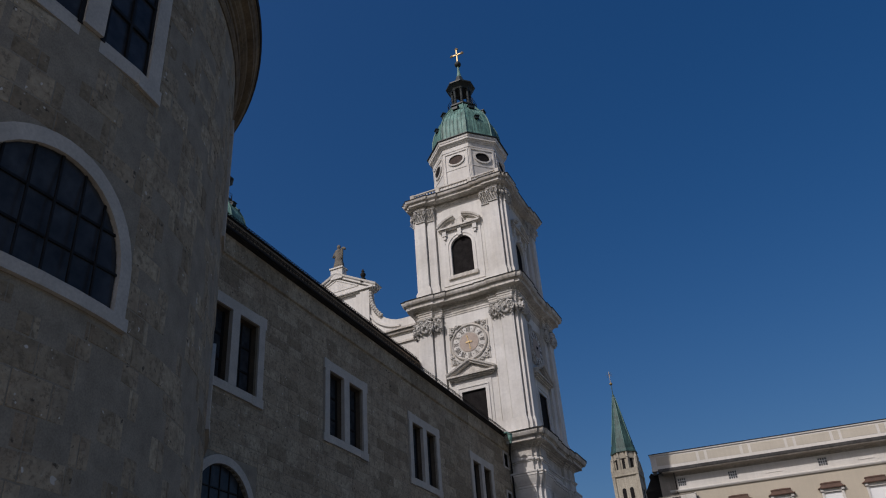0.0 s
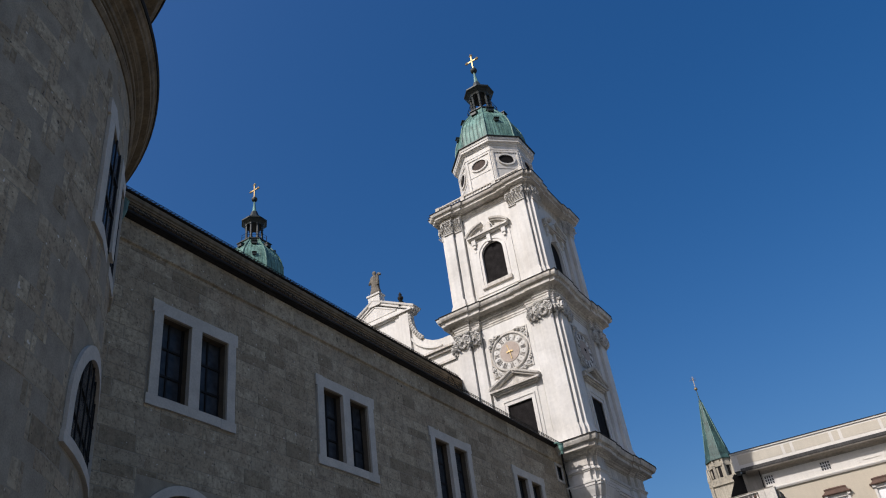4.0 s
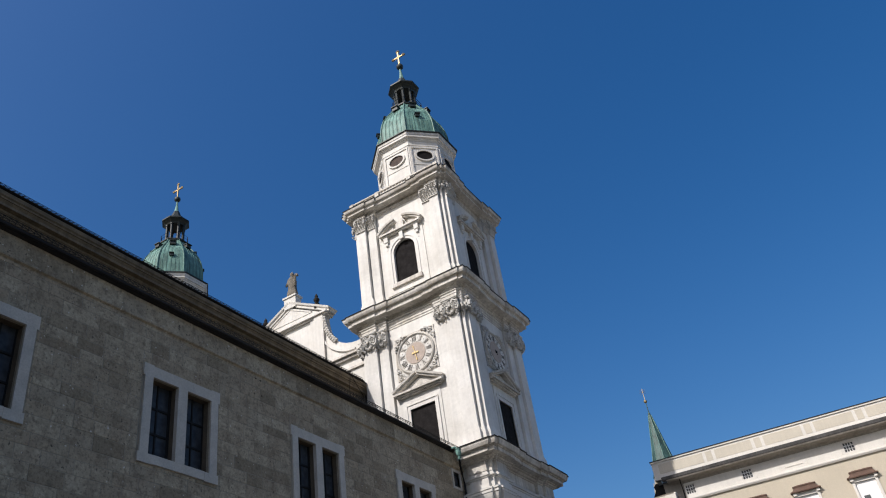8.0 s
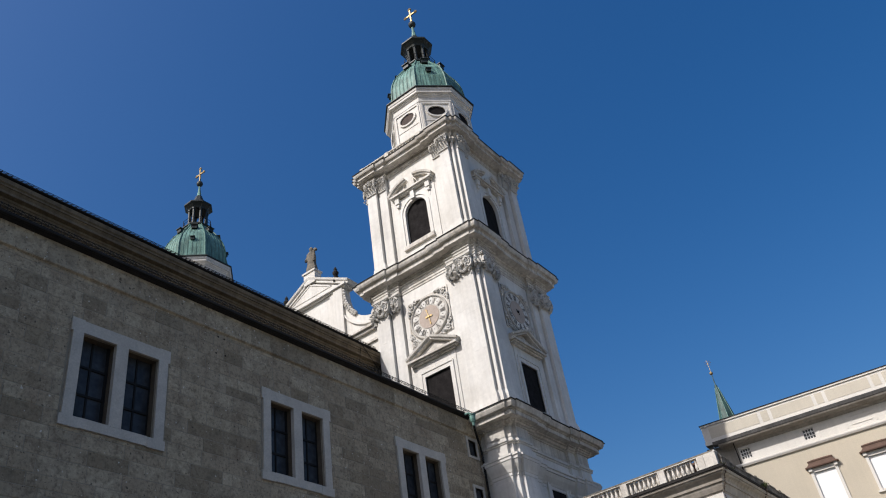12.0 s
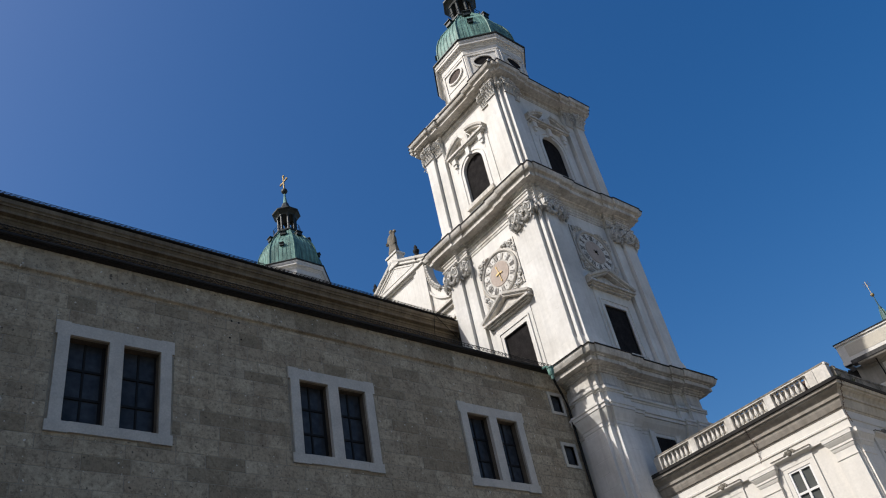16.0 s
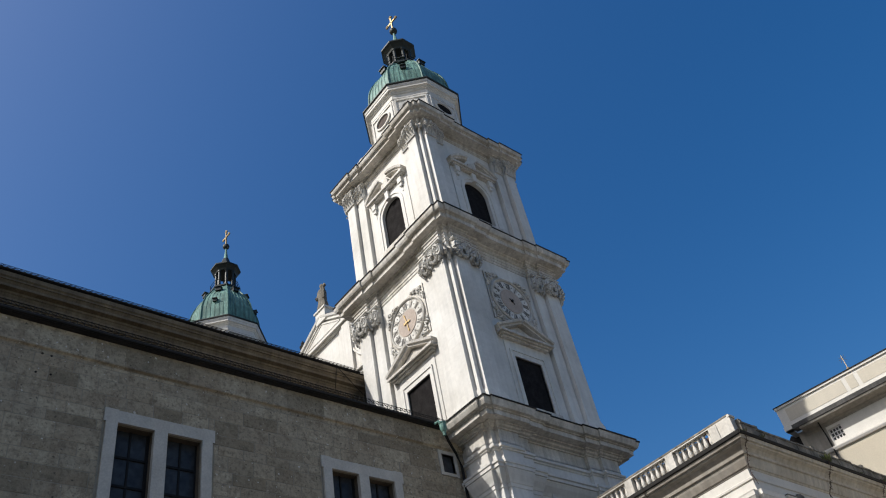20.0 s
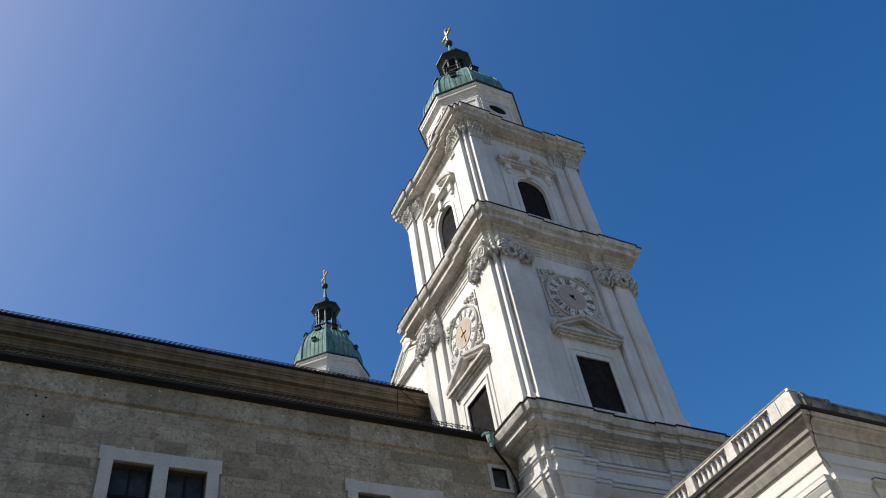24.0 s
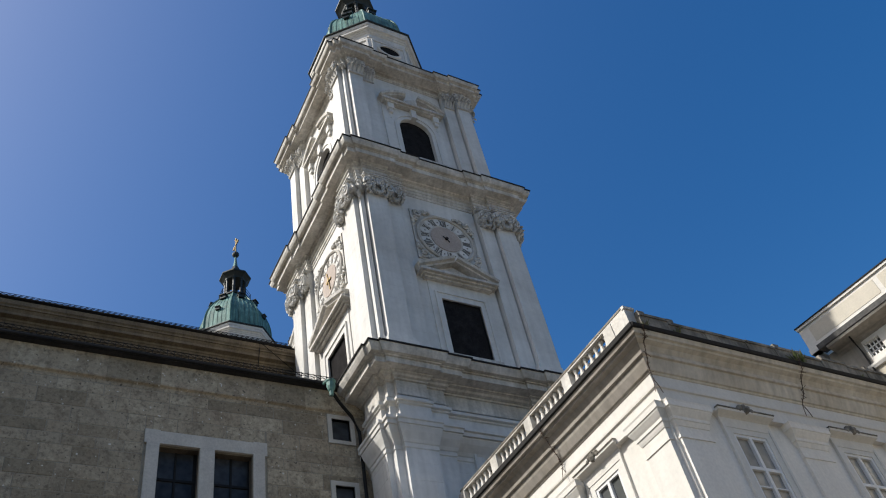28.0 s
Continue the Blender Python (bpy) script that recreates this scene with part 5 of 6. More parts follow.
def sash(parent, f, u0, u1, z0, z1, glass):
    """White casement with a transom and small panes, nearly flush, in a flat surround under a shallow hood."""
    bm = bmesh.new()
    um, w = (u0 + u1) / 2, 0.1
    for a, b in ((u0, u0 + w), (u1 - w, u1), (um - w * 0.6, um + w * 0.6)):
        box(bm, a, b, -0.12, 0.03, z0, z1, f)
    for z in (z0, z1 - w, z0 + (z1 - z0) * 0.66):
        box(bm, u0, u1, -0.12, 0.025, z, z + w * 1.1, f)
    for i in (0.165, 0.33, 0.5):
        z = z0 + (z1 - z0) * i
        box(bm, u0, u1, -0.1, 0.005, z, z + 0.04, f)
    win = part("sash_window", bm, WHITE_PAINT, parent, "white painted window with small panes")
    bm = bmesh.new()
    box(bm, u0, u1, -0.09, -0.07, z0, z1, f)
    part("pane", bm, glass, win)
    bm = bmesh.new()
    for s, a in ((-1, u0), (1, u1)):
        box(bm, a - 0.24 if s < 0 else a, a if s < 0 else a + 0.24, -0.1, 0.06, z0 - 0.1, z1 + 0.2, f)
        box(bm, a - 0.34 if s < 0 else a + 0.24, a - 0.24 if s < 0 else a + 0.34, -0.1, 0.1, z0 - 0.1, z1 + 0.3, f)
    box(bm, u0, u1, -0.1, 0.058, z1, z1 + 0.2, f)
    part("window_surround", bm, STUCCO, win)
    bm = bmesh.new()
    loft(bm, [[f(u, d, z) for u, d in ((u0 - e, -0.1), (u0 - e, q), (u1 + e, q), (u1 + e, -0.1))] for e, q, z in (
        (0.34, 0.08, z1 + 0.2), (0.36, 0.1, z1 + 0.52), (0.4, 0.16, z1 + 0.56), (0.46, 0.3, z1 + 0.62), (0.5, 0.34, z1 + 0.64), (0.5, 0.35, z1 + 0.72), (0.3, 0.0, z1 + 0.78))])
    hood = part("window_hood", bm, STUCCO, win, "shallow moulded hood")
    bm = bmesh.new()
    for i in range(5):
        a = radians(10 + 40 * i)
        ball(bm, f(um + 0.27 * math.cos(a), 0.3, z1 + 0.74 + 0.16 * math.sin(a)), 0.1, 5)
    ball(bm, f(um, 0.32, z1 + 0.76), 0.15, 6)
    part("shell", bm, MOSSY, hood, "small blackened stucco shell")
    for a, b in ((u0 - 0.52, um - 0.3), (um + 0.3, u1 + 0.52)):
        bm = bmesh.new()
        box(bm, a, b, -0.05, 0.38, z1 + 0.722, z1 + 0.76, f)
        part("hood_cover", bm, MOSSY, hood, "blackened top of the hood")


for o in front:
    sash(wing, WF, *o[:4], PANE)
# side panes carry their reflections as a pale colour
for o in side:
    sash(wing, WE, *o[:4], PANE_LIGHT)


def pilaster(parent, f, u0, u1, mat, out=0.0):
    bm = bmesh.new()
    box(bm, u0, u1, -0.05, 0.2 - out, 0, 14.06, f)
    pil = part("pilaster", bm, mat, parent)
    bm = bmesh.new()
    rings = [[f(u, d, z) for u, d in ((u0 - e, -0.05), (u0 - e, q - out), (u1 + e, q - out), (u1 + e, -0.05))] for q, e, z in (
        (0.22, 0.02, 14.02), (0.25, 0.05, 14.1), (0.27, 0.07, 14.18), (0.3, 0.1, 14.2), (0.3, 0.1, 14.3), (0.34, 0.13, 14.36), (0.42, 0.2, 14.5), (0.43, 0.22, 14.54), (0.46, 0.25, 14.56), (0.46, 0.25, 14.72), (0.48, 0.27, 14.78))]
    loft(bm, rings)
    part("capital", bm, mat, pil)
    bm = bmesh.new()
    box(bm, u0 - 0.03, u1 + 0.03, -0.05, 0.235 - out, 13.6, 13.67, f)
    part("astragal", bm, mat, pil)


for a, b in ((12.72, 13.82), (8.3, 9.4), (3.8, 4.9)):
    pilaster(wing, WF, a, b, STUCCO)
# side pilasters: shade lightened by the same paler copy
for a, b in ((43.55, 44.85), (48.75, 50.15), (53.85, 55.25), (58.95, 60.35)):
    pilaster(wing, WE, a, b, PALE_STUCCO, 0.1)
# entablature of the wing: one profile round the corner
prof = ((-0.1, 14.78), (0.21, 14.78), (0.21, 15.26), (0.27, 15.28), (0.28, 15.36), (0.2, 15.41), (0.2, 15.85), (-0.1, 15.85))
bm = bmesh.new()
loft(bm, [[Vector((2.2, 43.45 - d, z)) for d, z in prof], [Vector((13.9 + d, 43.45 - d, z)) for d, z in prof], [Vector((13.9 + d, 64.5, z)) for d, z in prof]])
part("frieze", bm, STUCCO, wing)
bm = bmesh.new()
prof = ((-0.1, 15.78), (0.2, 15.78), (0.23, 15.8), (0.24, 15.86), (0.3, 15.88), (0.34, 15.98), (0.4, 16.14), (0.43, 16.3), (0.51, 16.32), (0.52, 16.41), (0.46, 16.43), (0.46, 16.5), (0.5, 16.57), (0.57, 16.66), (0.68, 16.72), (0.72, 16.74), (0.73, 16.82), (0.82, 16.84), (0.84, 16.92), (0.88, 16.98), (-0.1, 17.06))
# the front run takes the darker copy, so soffit shade is in its colour
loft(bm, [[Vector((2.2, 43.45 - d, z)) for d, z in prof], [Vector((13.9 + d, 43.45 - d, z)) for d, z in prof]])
part("cornice", bm, SOOTY_SHADED, wing, "deep sooty eaves cornice of the front, soffit shade in its colour")
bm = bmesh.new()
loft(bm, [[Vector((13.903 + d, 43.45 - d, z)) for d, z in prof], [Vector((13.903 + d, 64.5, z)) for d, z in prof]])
part("cornice", bm, STAINED, wing, "deep stained eaves cornice, soffit shade in its colour")
bm = bmesh.new()
prof = ((0.6, 16.98), (0.88, 16.96), (0.93, 17.0), (0.94, 17.16), (0.6, 17.18))
loft(bm, [[Vector((u, 43.45 - d, z)) for d, z in prof] for u in (2.2, 14.8)])
part("gutter", bm, ROOF, wing, "thin dark metal drip edge")
bm = bmesh.new()
prof = ((0.6, 17.02), (0.84, 16.98), (0.93, 17.0), (0.97, 17.1), (0.95, 17.14), (0.6, 17.14))
loft(bm, [[WE(u, d, z) for d, z in prof] for u in (42.55, 64.5)])
part("gutter", bm, ROOF, wing, "deep dark metal gutter")
bm = bmesh.new()
box(bm, 2.2, 14.6, 42.9, 64.5, 17.06, 17.12)
part("terrace", bm, ROOF, wing)
bm = bmesh.new()
box(bm, 3.1, 12.75, 43.34, 43.5, 17.12, 18.06)
part("inner_parapet", bm, PALE_STUCCO, wing, "plain grey parapet close behind the balusters")
bm = bmesh.new()
box(bm, 12.75, 14.2, 43.5, 43.66, 17.12, 18.06)
part("inner_parapet", bm, TERRACOTTA, wing, "rust brown parapet end close behind the balusters")
y = 43.2
rnd = random.Random(8)
while y < 64.4:
    w = rnd.uniform(1.0, 1.9)
    e = min(y + w, 64.5)
    h = rnd.uniform(-0.03, 0.03)
    bm = bmesh.new()
    box(bm, 14.3 + h, 14.66 + h, y, e - 0.012, 17.12, 17.68 + h)
    box(bm, 14.24, 14.7 + h, y, e - 0.02, 17.67 + h, 17.77 + h)
    if rnd.random() < 0.45:
        box(bm, 14.26, 14.68, y + 0.02, y + 0.3, 17.7, 17.9 + h)
    part("parapet_stone", bm, MOSSY, wing, "uneven parapet stone blackened by damp")
    y = e

# balustrade on the wing
bal = thing("balustrade", (9, 43.03, 17.12), "white stone balustrade with baluster rows between square piers", "balustrade")
bm = bmesh.new()
box(bm, 3.1, 14.48, 42.86, 43.2, 17.12, 17.23)
part("base_rail", bm, CORNICE, bal)
bm = bmesh.new()
box(bm, 3.1, 14.48, 42.84, 43.22, 18.03, 18.1)
rail = part("top_rail", bm, CORNICE, bal)
bm = bmesh.new()
box(bm, 3.1, 14.5, 42.82, 43.24, 18.1, 18.17)
part("coping", bm, MOSSY, rail, "thin dark weathered coping")
shaft = bmesh.new()
lathe(shaft, ((0.095, 0), (0.095, 0.07), (0.055, 0.11), (0.108, 0.28), (0.1, 0.38), (0.05, 0.6), (0.085, 0.7), (0.095, 0.74), (0.095, 0.83)), 8)
data = None
piers = (3.2, 5.8, 8.35, 10.95, 13.55)
for x in piers:
    bm = bmesh.new()
    w = 0.22
    box(bm, x - w, x + w, 42.8, 43.26, 17.23, 18.03)
    part("pier", bm, CORNICE, bal)
bm = bmesh.new()
box(bm, 13.78, 14.52, 42.83, 43.26, 17.12, 18.03)
box(bm, 14.44, 14.56, 42.8, 43.26, 18.02, 18.13)
part("corner_pier", bm, CORNICE, bal)
for a, b in zip(piers, piers[1:]):
    for i in range(7):
        m = Matrix.Translation((a + 0.22 + (b - a - 0.44) * (i + 0.5) / 7, 43.03, 17.22))
        if data is None:
            data = part("baluster", shaft, CORNICE, bal, m=m).data
        else:
            part("baluster", data, None, bal, m=m)


def weeds(p, size, seed):
    rnd = random.Random(seed)
    bm = bmesh.new()
    for i in range(26):
        a, lean, h = rnd.uniform(0, 6.28), rnd.uniform(0.1, 0.9), rnd.uniform(0.4, 1.0) * size
        q = Vector((math.cos(a), math.sin(a), 0))
        s = Vector((-q.y, q.x, 0)) * 0.035
        b = Vector(p) + q * rnd.uniform(0, 0.1)
        t = b + q * lean * h + Vector((0, 0, h))
        m = (b + t) / 2 + Vector((0, 0, 0.12 * h))
        v = [bm.verts.new(x) for x in (b, m - s, t, m + s)]
        bm.faces.new(v)
    tagged(part("weed", bm, PLANT, None), "tuft of green weeds growing from the gutter", "weed", "weeds on the wing")


weeds((14.6, 43.3, 17.12), 0.35, 1)
weeds((14.75, 50.4, 17.14), 0.5, 2)
weeds((14.75, 50.1, 17.14), 0.45, 3)
weeds((14.7, 56.0, 17.14), 0.35, 9)
weeds((14.7, 53.6, 17.14), 0.2, 10)
weeds((14.7, 44.6, 17.14), 0.25, 11)
def spiked_wire(line, seed):
    """A twisted wire with bird spikes, hanging from the gutter over the cornice."""
    rnd = random.Random(seed)
    bm = bmesh.new()
    tube(bm, line, 0.017, 4)
    for a, b in zip(line, line[1:]):
        a, b = Vector(a), Vector(b)
        for i in range(5):
            p = a.lerp(b, (i + rnd.random()) / 5)
            q = Vector((rnd.uniform(0, 0.12), rnd.uniform(-0.14, 0.14), rnd.uniform(-0.12, 0.12)))
            tube(bm, [p - q * 0.6, p + q], 0.011, 3)
    e = Vector(line[-1])
    for dy in (-0.16, 0.14):
        tube(bm, [e, e + Vector((0.02, dy * 0.6, -0.25)), e + Vector((0.02, dy, -0.5))], 0.016, 4)
    part("spiked_wire", bm, RUST, wing, "rusty spiked wire hanging from the eaves")


for y, low in ((50.0, 15.7), (55.4, 15.9), (60.4, 16.1)):
    spiked_wire([(14.9, y, 17.2), (14.82, y, 16.8), (14.66, y - 0.05, 16.6), (14.5, y - 0.05, 16.25), (14.44, y - 0.1, 16.0), (14.22, y - 0.15, low)], int(y))
spiked_wire([(14.85, 43.0, 17.1), (14.78, 42.98, 16.8), (14.6, 43.0, 16.6), (14.5, 43.0, 16.2), (14.3, 43.1, 15.9), (14.2, 43.2, 15.5)], 5)
spiked_wire([(9.2, 42.5, 17.1), (9.18, 42.65, 16.75), (9.15, 42.88, 16.25), (9.1, 43.12, 15.9), (9.05, 43.18, 15.6)], 6)

# ---- palace beyond the wing ----
palace = thing("palace", (34, 70, 0), "long tan rendered palace with a panelled attic and rust window hoods", "building")
PF = lambda u, d, z: Vector((u, 65.1 - d, z))
main = [(c - 0.85, c + 0.85, 18.85, 21.45, False) for c in (16.1, 20.35, 25.2, 29.45, 34.3, 38.55, 43.4, 47.65)]
tiny = [(10.38, 11.23, 24.15, 25.02, False)] + [(15.65 + 9.05 * i, 16.55 + 9.05 * i, 24.15, 25.02, False) for i in range(4)]
bm = bmesh.new()
wall(bm, 9.4, 54, 0, 23.7, -0.5, 0, main, PF)
part("wall", bm, TAN, palace)
bm = bmesh.new()
wall(bm, 9.4, 54, 23.7, 25.4, -0.5, 0.003, tiny, PF)
part("frieze", bm, STUCCO, palace, "cream frieze band with small barred windows")
bm = bmesh.new()
box(bm, 9.0, 54, 66.4, 82, 0, 26)
box(bm, 8.9, 9.4, 65.1, 82, 0, 26)
part("core", bm, PALE_STUCCO, palace)
for o in tiny:
    bm = bmesh.new()
    box(bm, o[0], o[1], -0.4, -0.36, o[2], o[3], PF)
    win = part("small_window", bm, PANE, palace, "small dark barred window")
    bm = bmesh.new()
    for i in range(5):
        u = o[0] + (o[1] - o[0]) * i / 4
        box(bm, u - 0.03, u + 0.03, -0.2, -0.15, o[2], o[3], PF)
    for i in range(4):
        z = o[2] + (o[3] - o[2]) * i / 3
        box(bm, o[0], o[1], -0.205, -0.155, z - 0.03, z + 0.03, PF)
    part("bars", bm, WHITE_PAINT, win)
for i, o in enumerate(main):
    u0, u1, z0, z1 = o[:4]
    um = (u0 + u1) / 2
    bm = bmesh.new()
    box(bm, u0, u1, -0.12, -0.07, z0, z1, PF)
    win = part("tall_window", bm, BLIND, palace, "tall window with white blinds under a rust hood")
    bm = bmesh.new()
    for a, b in ((u0 - 0.22, u0), (u1, u1 + 0.22)):
        box(bm, a, b, -0.1, 0.1, z0 - 0.1, z1 + 0.15, PF)
    box(bm, u0, u1, -0.1, 0.098, z1, z1 + 0.15, PF)
    box(bm, u0 - 0.35, u1 + 0.35, -0.1, 0.16, z0 - 0.2, z0 - 0.08, PF)
    for k in range(5):
        ball(bm, PF(um - 0.4 + 0.2 * k, 0.06, z0 - 0.36 - 0.12 * (1 - abs(k - 2) / 2)), 0.14, 5)
    for s in (-1, 1):
        box(bm, um + s * 1.0 - 0.14, um + s * 1.0 + 0.14, -0.1, 0.25, z1 + 0.1, z1 + 0.35, PF)
    box(bm, um - 0.9, um + 0.9, -0.1, 0.08, z1 + 0.15, z1 + 0.4, PF)
    part("window_surround", bm, STUCCO, win)
    bm = bmesh.new()
    rows = []
    for w, d, z in ((1.3, 0.36, 0.34), (1.32, 0.38, 0.42), (1.12, 0.32, 0.5), (0.98, 0.26, 0.66), (0.94, 0.24, 0.8), (1.0, 0.28, 0.82), (1.0, 0.28, 0.9), (0.6, 0.16, 0.98)):
        rows.append([PF(um - w, -0.1, z1 + z), PF(um - w, d, z1 + z), PF(um + w, d, z1 + z), PF(um + w, -0.1, z1 + z)])
    loft(bm, rows)
    part("hood", bm, TERRACOTTA, win, "rust coloured window hood")
    if i % 3 == 2:
        bm = bmesh.new()
        for a, b, lo, hi in ((-0.55, -0.05, 0.1, 0.7), (0.03, 0.53, 0.1, 0.7), (-0.55, -0.05, 0.78, 1.4)):
            box(bm, um + a, um + b, -0.07, -0.05, z0 + lo, z0 + hi, PF)
        part("open_pane", bm, PANE, win, "dark lower panes below the blind")
    bm = bmesh.new()
    prism(bm, [(um - 1.1, 16.9)] + arch_line(um, 16.95, 0.85, 12, 180, 0) + [(um + 1.1, 16.9)], -0.1, 0.3, PF)
    for k in range(7):
        a = radians(25 + 130 * k / 6)
        ball(bm, PF(um + 0.6 * math.cos(a), 0.32, 17.0 + 0.6 * math.sin(a)), 0.17, 6)
    part("shell_ornament", bm, STUCCO, win, "cream shell ornament over the lower window")
for i in range(4):
    bm = bmesh.new()
    u = 19.4 + 9.05 * i
    for a, b, lo, hi in ((u, u + 1.6, 24.2, 24.28), (u, u + 1.6, 24.9, 24.98), (u, u + 0.08, 24.28, 24.9), (u + 1.52, u + 1.6, 24.28, 24.9)):
        box(bm, a, b, -0.05, 0.05, lo, hi, PF)
    part("frieze_panel", bm, STUCCO, palace)
    for a, b in ((u - 2.55, u - 0.35), (u + 1.95, u + 5.0)):
        bm = bmesh.new()
        line = [(a, 24.05)] + [(a + 0.25 - 0.25 * math.cos(t), 24.85 + 0.25 * math.sin(t)) for t in (0.0, 0.5, 1.0, 1.57)]
        line += [(b - 0.25 + 0.25 * math.sin(t), 24.85 + 0.25 * math.cos(t)) for t in (0.0, 0.5, 1.0, 1.57)] + [(b, 24.05)]
        sweep(bm, line, [(-0.03, -0.05), (0.05, -0.05), (0.05, 0.05), (-0.03, 0.05)], PF)
        part("frieze_moulding", bm, STUCCO, palace)
prof = ((-0.1, 23.5), (0.14, 23.52), (0.22, 23.66), (0.22, 23.76), (0.08, 23.82), (-0.1, 23.86))
bm = bmesh.new()
loft(bm, [[PF(u, d, z) for d, z in prof] for u in (9.4, 54)])
part("string_course", bm, STUCCO, palace)
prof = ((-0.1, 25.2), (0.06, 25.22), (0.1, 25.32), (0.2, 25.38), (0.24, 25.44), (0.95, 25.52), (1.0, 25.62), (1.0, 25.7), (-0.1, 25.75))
# dark stucco copy again: the shade under these eaves is coloured in
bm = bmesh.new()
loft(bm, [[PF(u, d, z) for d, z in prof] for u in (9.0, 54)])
part("eaves_cornice", bm, SOOTY_SHADED, palace, "stained eaves cornice, soffit shade in its colour")
prof = ((0.3, 25.7), (0.98, 25.64), (1.06, 25.68), (1.12, 25.95), (1.06, 25.98), (0.3, 26.0))
bm = bmesh.new()
loft(bm, [[PF(u, d, z) for d, z in prof] for u in (8.6, 54)])
part("gutter", bm, LEAD, palace, "dark metal gutter")
bm = bmesh.new()
box(bm, 8.0, 54, 64.45, 64.9, 25.9, 27.55)
box(bm, 7.95, 54, 64.35, 65.0, 27.55, 27.7)
box(bm, 7.95, 54, 64.38, 64.95, 25.9, 26.2)
box(bm, 8.0, 8.4, 64.9, 72, 25.9, 27.6)
attic = part("attic", bm, STUCCO, palace, "pale attic parapet with tan panels")
bm = bmesh.new()
box(bm, 7.985, 8.02, 64.75, 66.6, 26.4, 27.35)
part("end_panel", bm, PALE_STUCCO, attic)
bm = bmesh.new()
box(bm, 7.9, 54, 64.3, 65.0, 27.7, 27.76)
part("coping", bm, ROOF, attic, "thin dark metal coping")
spans = [(8.6, 12.85)]
u = 13.13
while u < 50:
    spans += [(u, u + 0.58), (u + 0.86, u + 4.26)]
    u += 4.54
for a, b in spans:
    bm = bmesh.new()
    box(bm, a, b, 64.43, 64.47, 26.42, 27.35)
    part("panel", bm, PANEL, attic)
bm = bmesh.new()
tube(bm, [(10.2, 64.3, 25.7), (10.15, 64.7, 25.2), (10.15, 64.95, 24.6), (10.15, 64.95, 0.2)], 0.05, 8)
part("downpipe", bm, IRON, palace)

# the tower's shadow on this end of the wall is put into the colour
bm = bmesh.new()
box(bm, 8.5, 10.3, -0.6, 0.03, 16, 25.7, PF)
part("end_bay", bm, SOOTY_SHADED, palace, "plain end strip of the facade, the tower's shadow in its colour")
bm = bmesh.new()
prism(bm, [(9.0, 26.05), (7.95, 26.05), (7.75, 26.18), (7.45, 25.85), (7.55, 25.5), (6.8, 24.2), (9.0, 24.2)], -8.0, -0.9, PF)
part("hip_roof", bm, ROOF, palace, "dark roof sloping away behind the end of the attic")
pivot = Matrix.Translation((8.0, 64.4, 0))
palace.matrix_basis = Matrix.Translation((0, -0.5, 0)) @ pivot @ Matrix.Rotation(radians(7.6), 4, "Z") @ pivot.inverted() @ palace.matrix_basis

# ---- church spire in the distance ----
SP = (-11.6, 154.0)
spire = thing("church_spire", (SP[0], SP[1], 0), "distant gothic church tower of pale stone with a dark green spire", "church tower")
bm = bmesh.new()
lathe(bm, ((3.7, 0), (3.7, 49.4), (3.9, 49.6), (3.9, 50.0), (3.6, 50.0)), 4, SP, radians(45))
part("shaft", bm, GOTHIC, spire)
bm = bmesh.new()
lathe(bm, ((2.45, 49.9), (2.45, 54.2), (2.6, 54.4), (2.6, 55.0), (2.3, 55.2)), 8, SP, radians(22.5))
part("octagon", bm, GOTHIC, spire)
for k in range(8):
    f = facing(SP, 45 * k, 2.45 * math.cos(radians(22.5)))
    bm = bmesh.new()
    prism(bm, [(-0.3, 50.7)] + arch_line(0, 53.1, 0.3, 8, 180, 0) + [(0.3, 50.7)], -0.1, 0.03, f)
    part("opening", bm, NEAR_BLACK, spire, "dark pointed opening")
    a = radians(22.5 + 45 * k)
    bm = bmesh.new()
    p = (SP[0] + 2.62 * math.cos(a), SP[1] + 2.62 * math.sin(a))
    lathe(bm, ((0.35, 49.9), (0.3, 53.4), (0.4, 53.5), (0.05, 55.2)), 4, p, a)
    part("pinnacle", bm, GOTHIC, spire)
for k in range(4):
    f = facing(SP, 90 * k, 3.7 * math.cos(radians(45)))
    bm = bmesh.new()
    for s in (-0.8, 0.8):
        prism(bm, [(s - 0.4, 44.5)] + arch_line(s, 46.6, 0.4, 8, 180, 0) + [(s + 0.4, 44.5)], -0.1, 0.04, f)
    part("opening", bm, NEAR_BLACK, spire, "pair of dark pointed openings")
    bm = bmesh.new()
    box(bm, -2.85, 2.85, 0.0, 0.3, 49.5, 49.8, f)
    box(bm, -2.75, 2.75, 0.0, 0.2, 49.8, 50.9, f)
    for i in range(9):
        u = -2.6 + 0.65 * i
        box(bm, u - 0.1, u + 0.1, 0.15, 0.26, 50.05, 50.95, f)
    part("gallery", bm, GOTHIC, spire)
for k in range(4):
    a = radians(45 + 90 * k)
    bm = bmesh.new()
    lathe(bm, ((0.62, 0), (0.55, 44.0), (0.45, 44.3), (0.42, 50.6), (0.5, 50.7), (0.06, 53.4)), 4, (SP[0] + 3.6 * math.cos(a), SP[1] + 3.6 * math.sin(a)), a)
    part("buttress", bm, GOTHIC, spire)
for k in range(8):
    f = facing(SP, 45 * k, 2.45 * math.cos(radians(22.5)))
    bm = bmesh.new()
    prism(bm, [(-0.8, 53.3), (0.8, 53.3), (0, 55.6)], -0.1, 0.22, f)
    part("gablet", bm, GOTHIC, spire)
bm = bmesh.new()
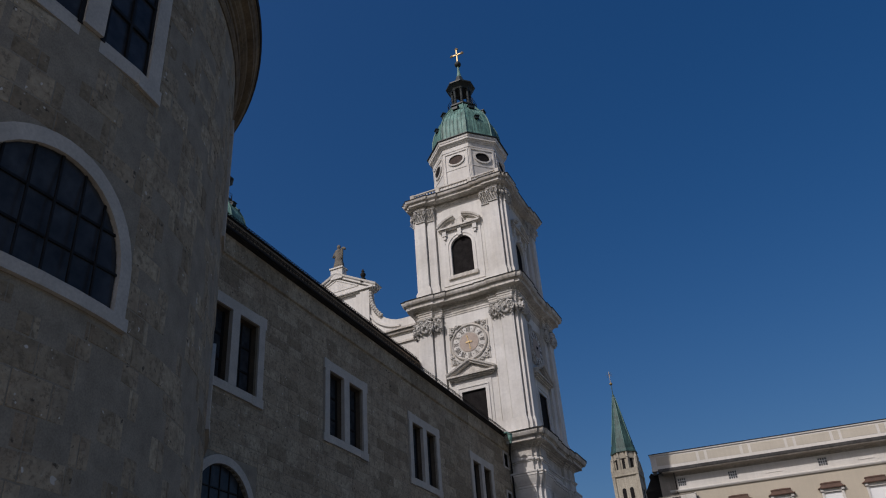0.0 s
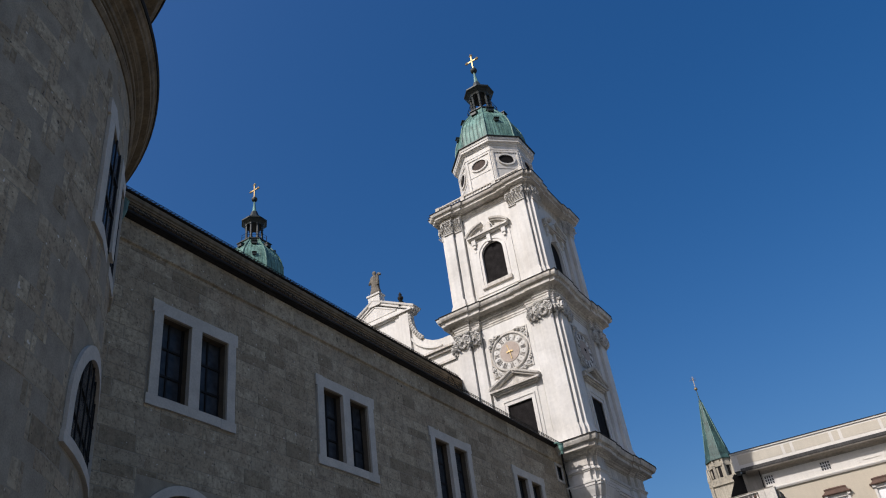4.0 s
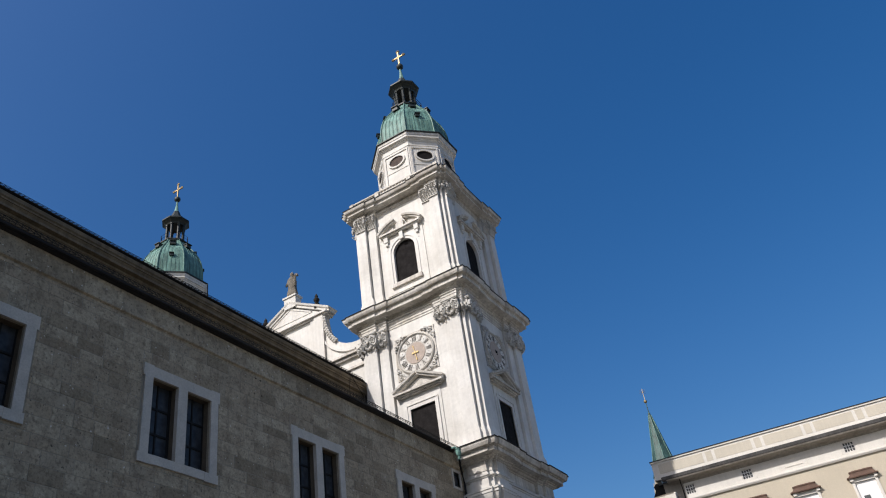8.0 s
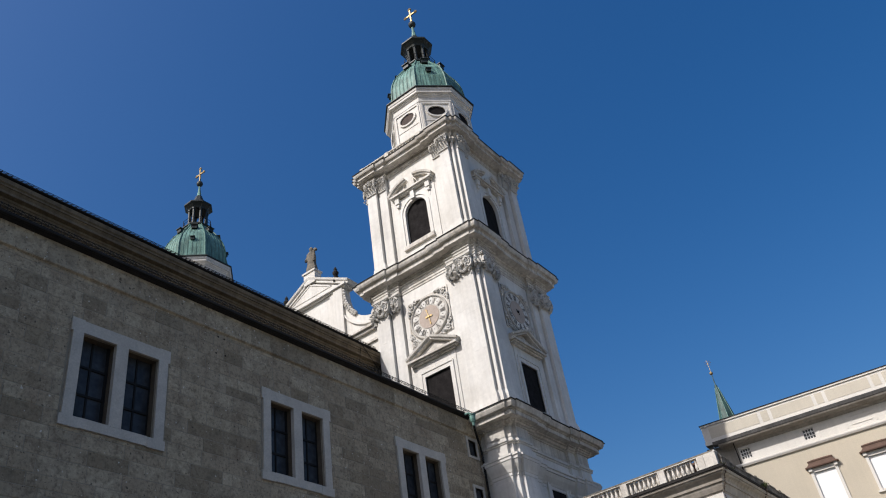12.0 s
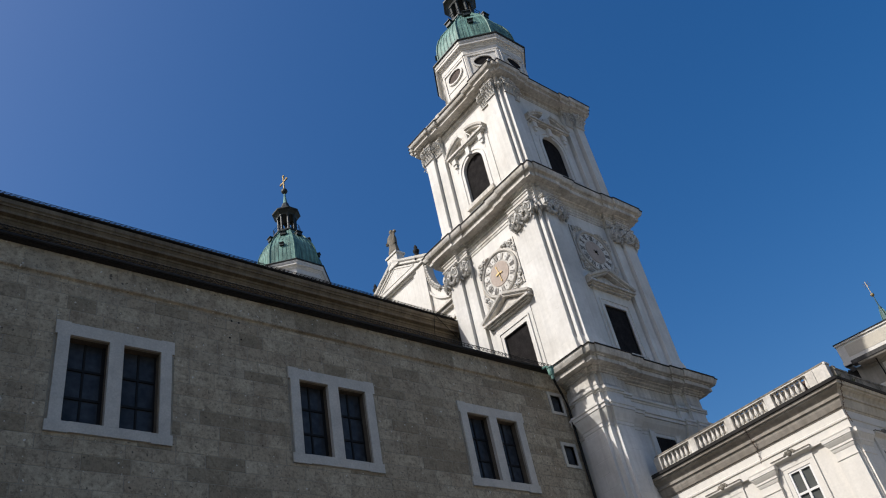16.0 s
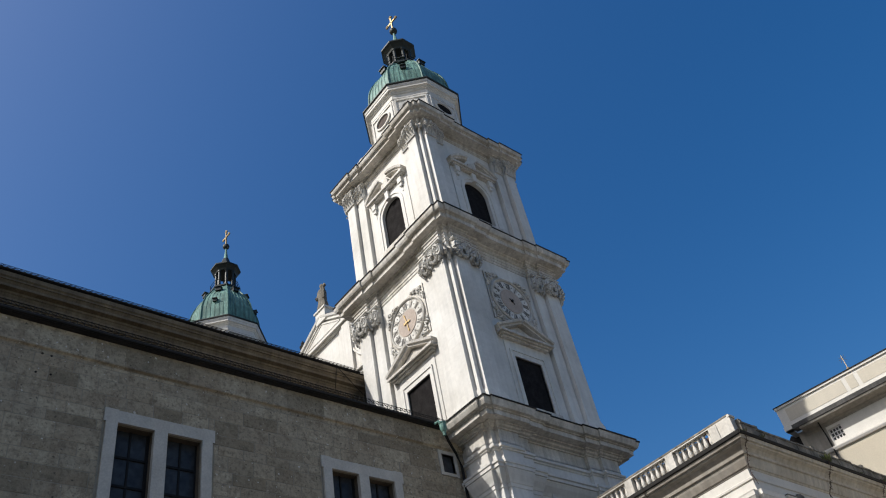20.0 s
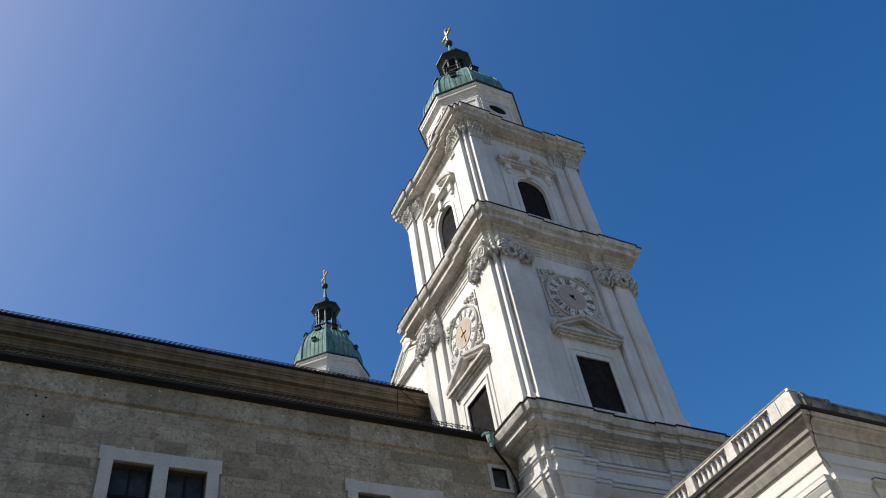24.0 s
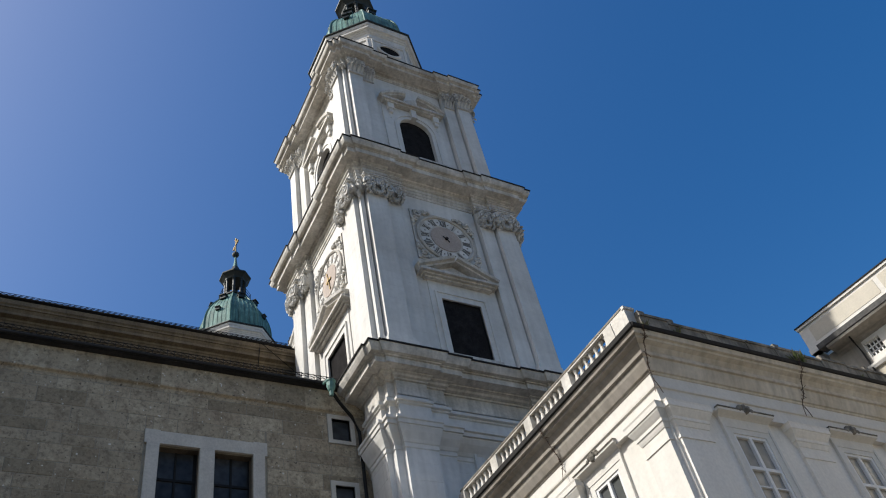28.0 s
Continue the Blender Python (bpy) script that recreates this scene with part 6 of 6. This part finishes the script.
lathe(bm, ((2.5, 56.2), (2.3, 57.0), (1.6, 60.5), (0.9, 64.5), (0.3, 67.8), (0.28, 68.3), (0.1, 68.5), (0.08, 70.6)), 8, SP, radians(22.5))
roof = part("spire_roof", bm, SPIRE, spire, "dark green copper spire")
bm = bmesh.new()
for k in range(8):
    a = radians(22.5 + 45 * k)
    tube(bm, [(SP[0] + (r + 0.03) * math.cos(a), SP[1] + (r + 0.03) * math.sin(a), z) for r, z in ((2.3, 57.0), (1.6, 60.5), (0.9, 64.5), (0.3, 67.8))], 0.06, 4)
part("rib", bm, COPPER_PALE, roof)
bm = bmesh.new()
lathe(bm, ((2.95, 54.7), (2.92, 54.95), (2.62, 55.7), (2.5, 56.5), (2.47, 56.6)), 8, SP, radians(22.5))
part("skirt", bm, SPIRE, roof, "dark green copper skirt of the spire")
bm = bmesh.new()
ball(bm, (SP[0], SP[1], 71.0), 0.36, 10)
part("finial_ball", bm, GOLD, roof, "gilded ball")
bm = bmesh.new()
tube(bm, [(SP[0], SP[1], 71.2), (SP[0], SP[1], 73.9)], 0.05, 5)
for k in range(4):
    a = math.pi / 4 * k
    tube(bm, [(SP[0] + 0.75 * math.cos(a), SP[1], 73.2 + 0.75 * math.sin(a)), (SP[0] - 0.75 * math.cos(a), SP[1], 73.2 - 0.75 * math.sin(a))], 0.03, 4)
part("star", bm, GOLD, roof, "gilded star")
spire.matrix_basis = Matrix.Translation((0.1, -4.6, -1.44)) @ spire.matrix_basis

# ---- stones of the walls ----
nave_holes = [(y - 0.02, y + 4.87, 16.53, 21.37) for y in BAYS[1:]] + [(y - 0.05, y + 4.75, 9.95, 13.66) for y in BAYS[1:]]
nave_holes += [(38.66, 39.94, 21.86, 23.36), (38.6, 39.88, 18.42, 20.0)]
rest, single = stones(nave_holes, -5.2, 40.5, 0.0, 24.68, NAVE, 3, lambda u, z: 24 < u < 38.5 and 13.7 < z < 23.3)
part("stonework", stone_mesh("stonework", rest + single[300:], NAVE, RUBBLE), None, nave_wall)
tagged(bpy.data.objects["stonework"], kind="stuff")
for s in single[:300]:
    part("stone", stone_mesh("stone", [s], NAVE, RUBBLE_PIECE), None, nave_wall)
apse_wall = [o for o in apse.children if o.name.startswith("wall")][0]
apse_holes = [(u - 2.44, u + 2.44, 16.53, 21.37) for u in apse_axes] + [(u - 2.4, u + 2.4, 9.95, 13.66) for u in apse_axes]
rest, single = stones(apse_holes, -AR * math.pi * 0.45, AR * math.pi * 0.5, 0.0, 24.0, ROUND, 5, lambda u, z: False)
tagged(part("stonework", stone_mesh("stonework", rest, ROUND, RUBBLE), None, apse_wall), kind="stuff")
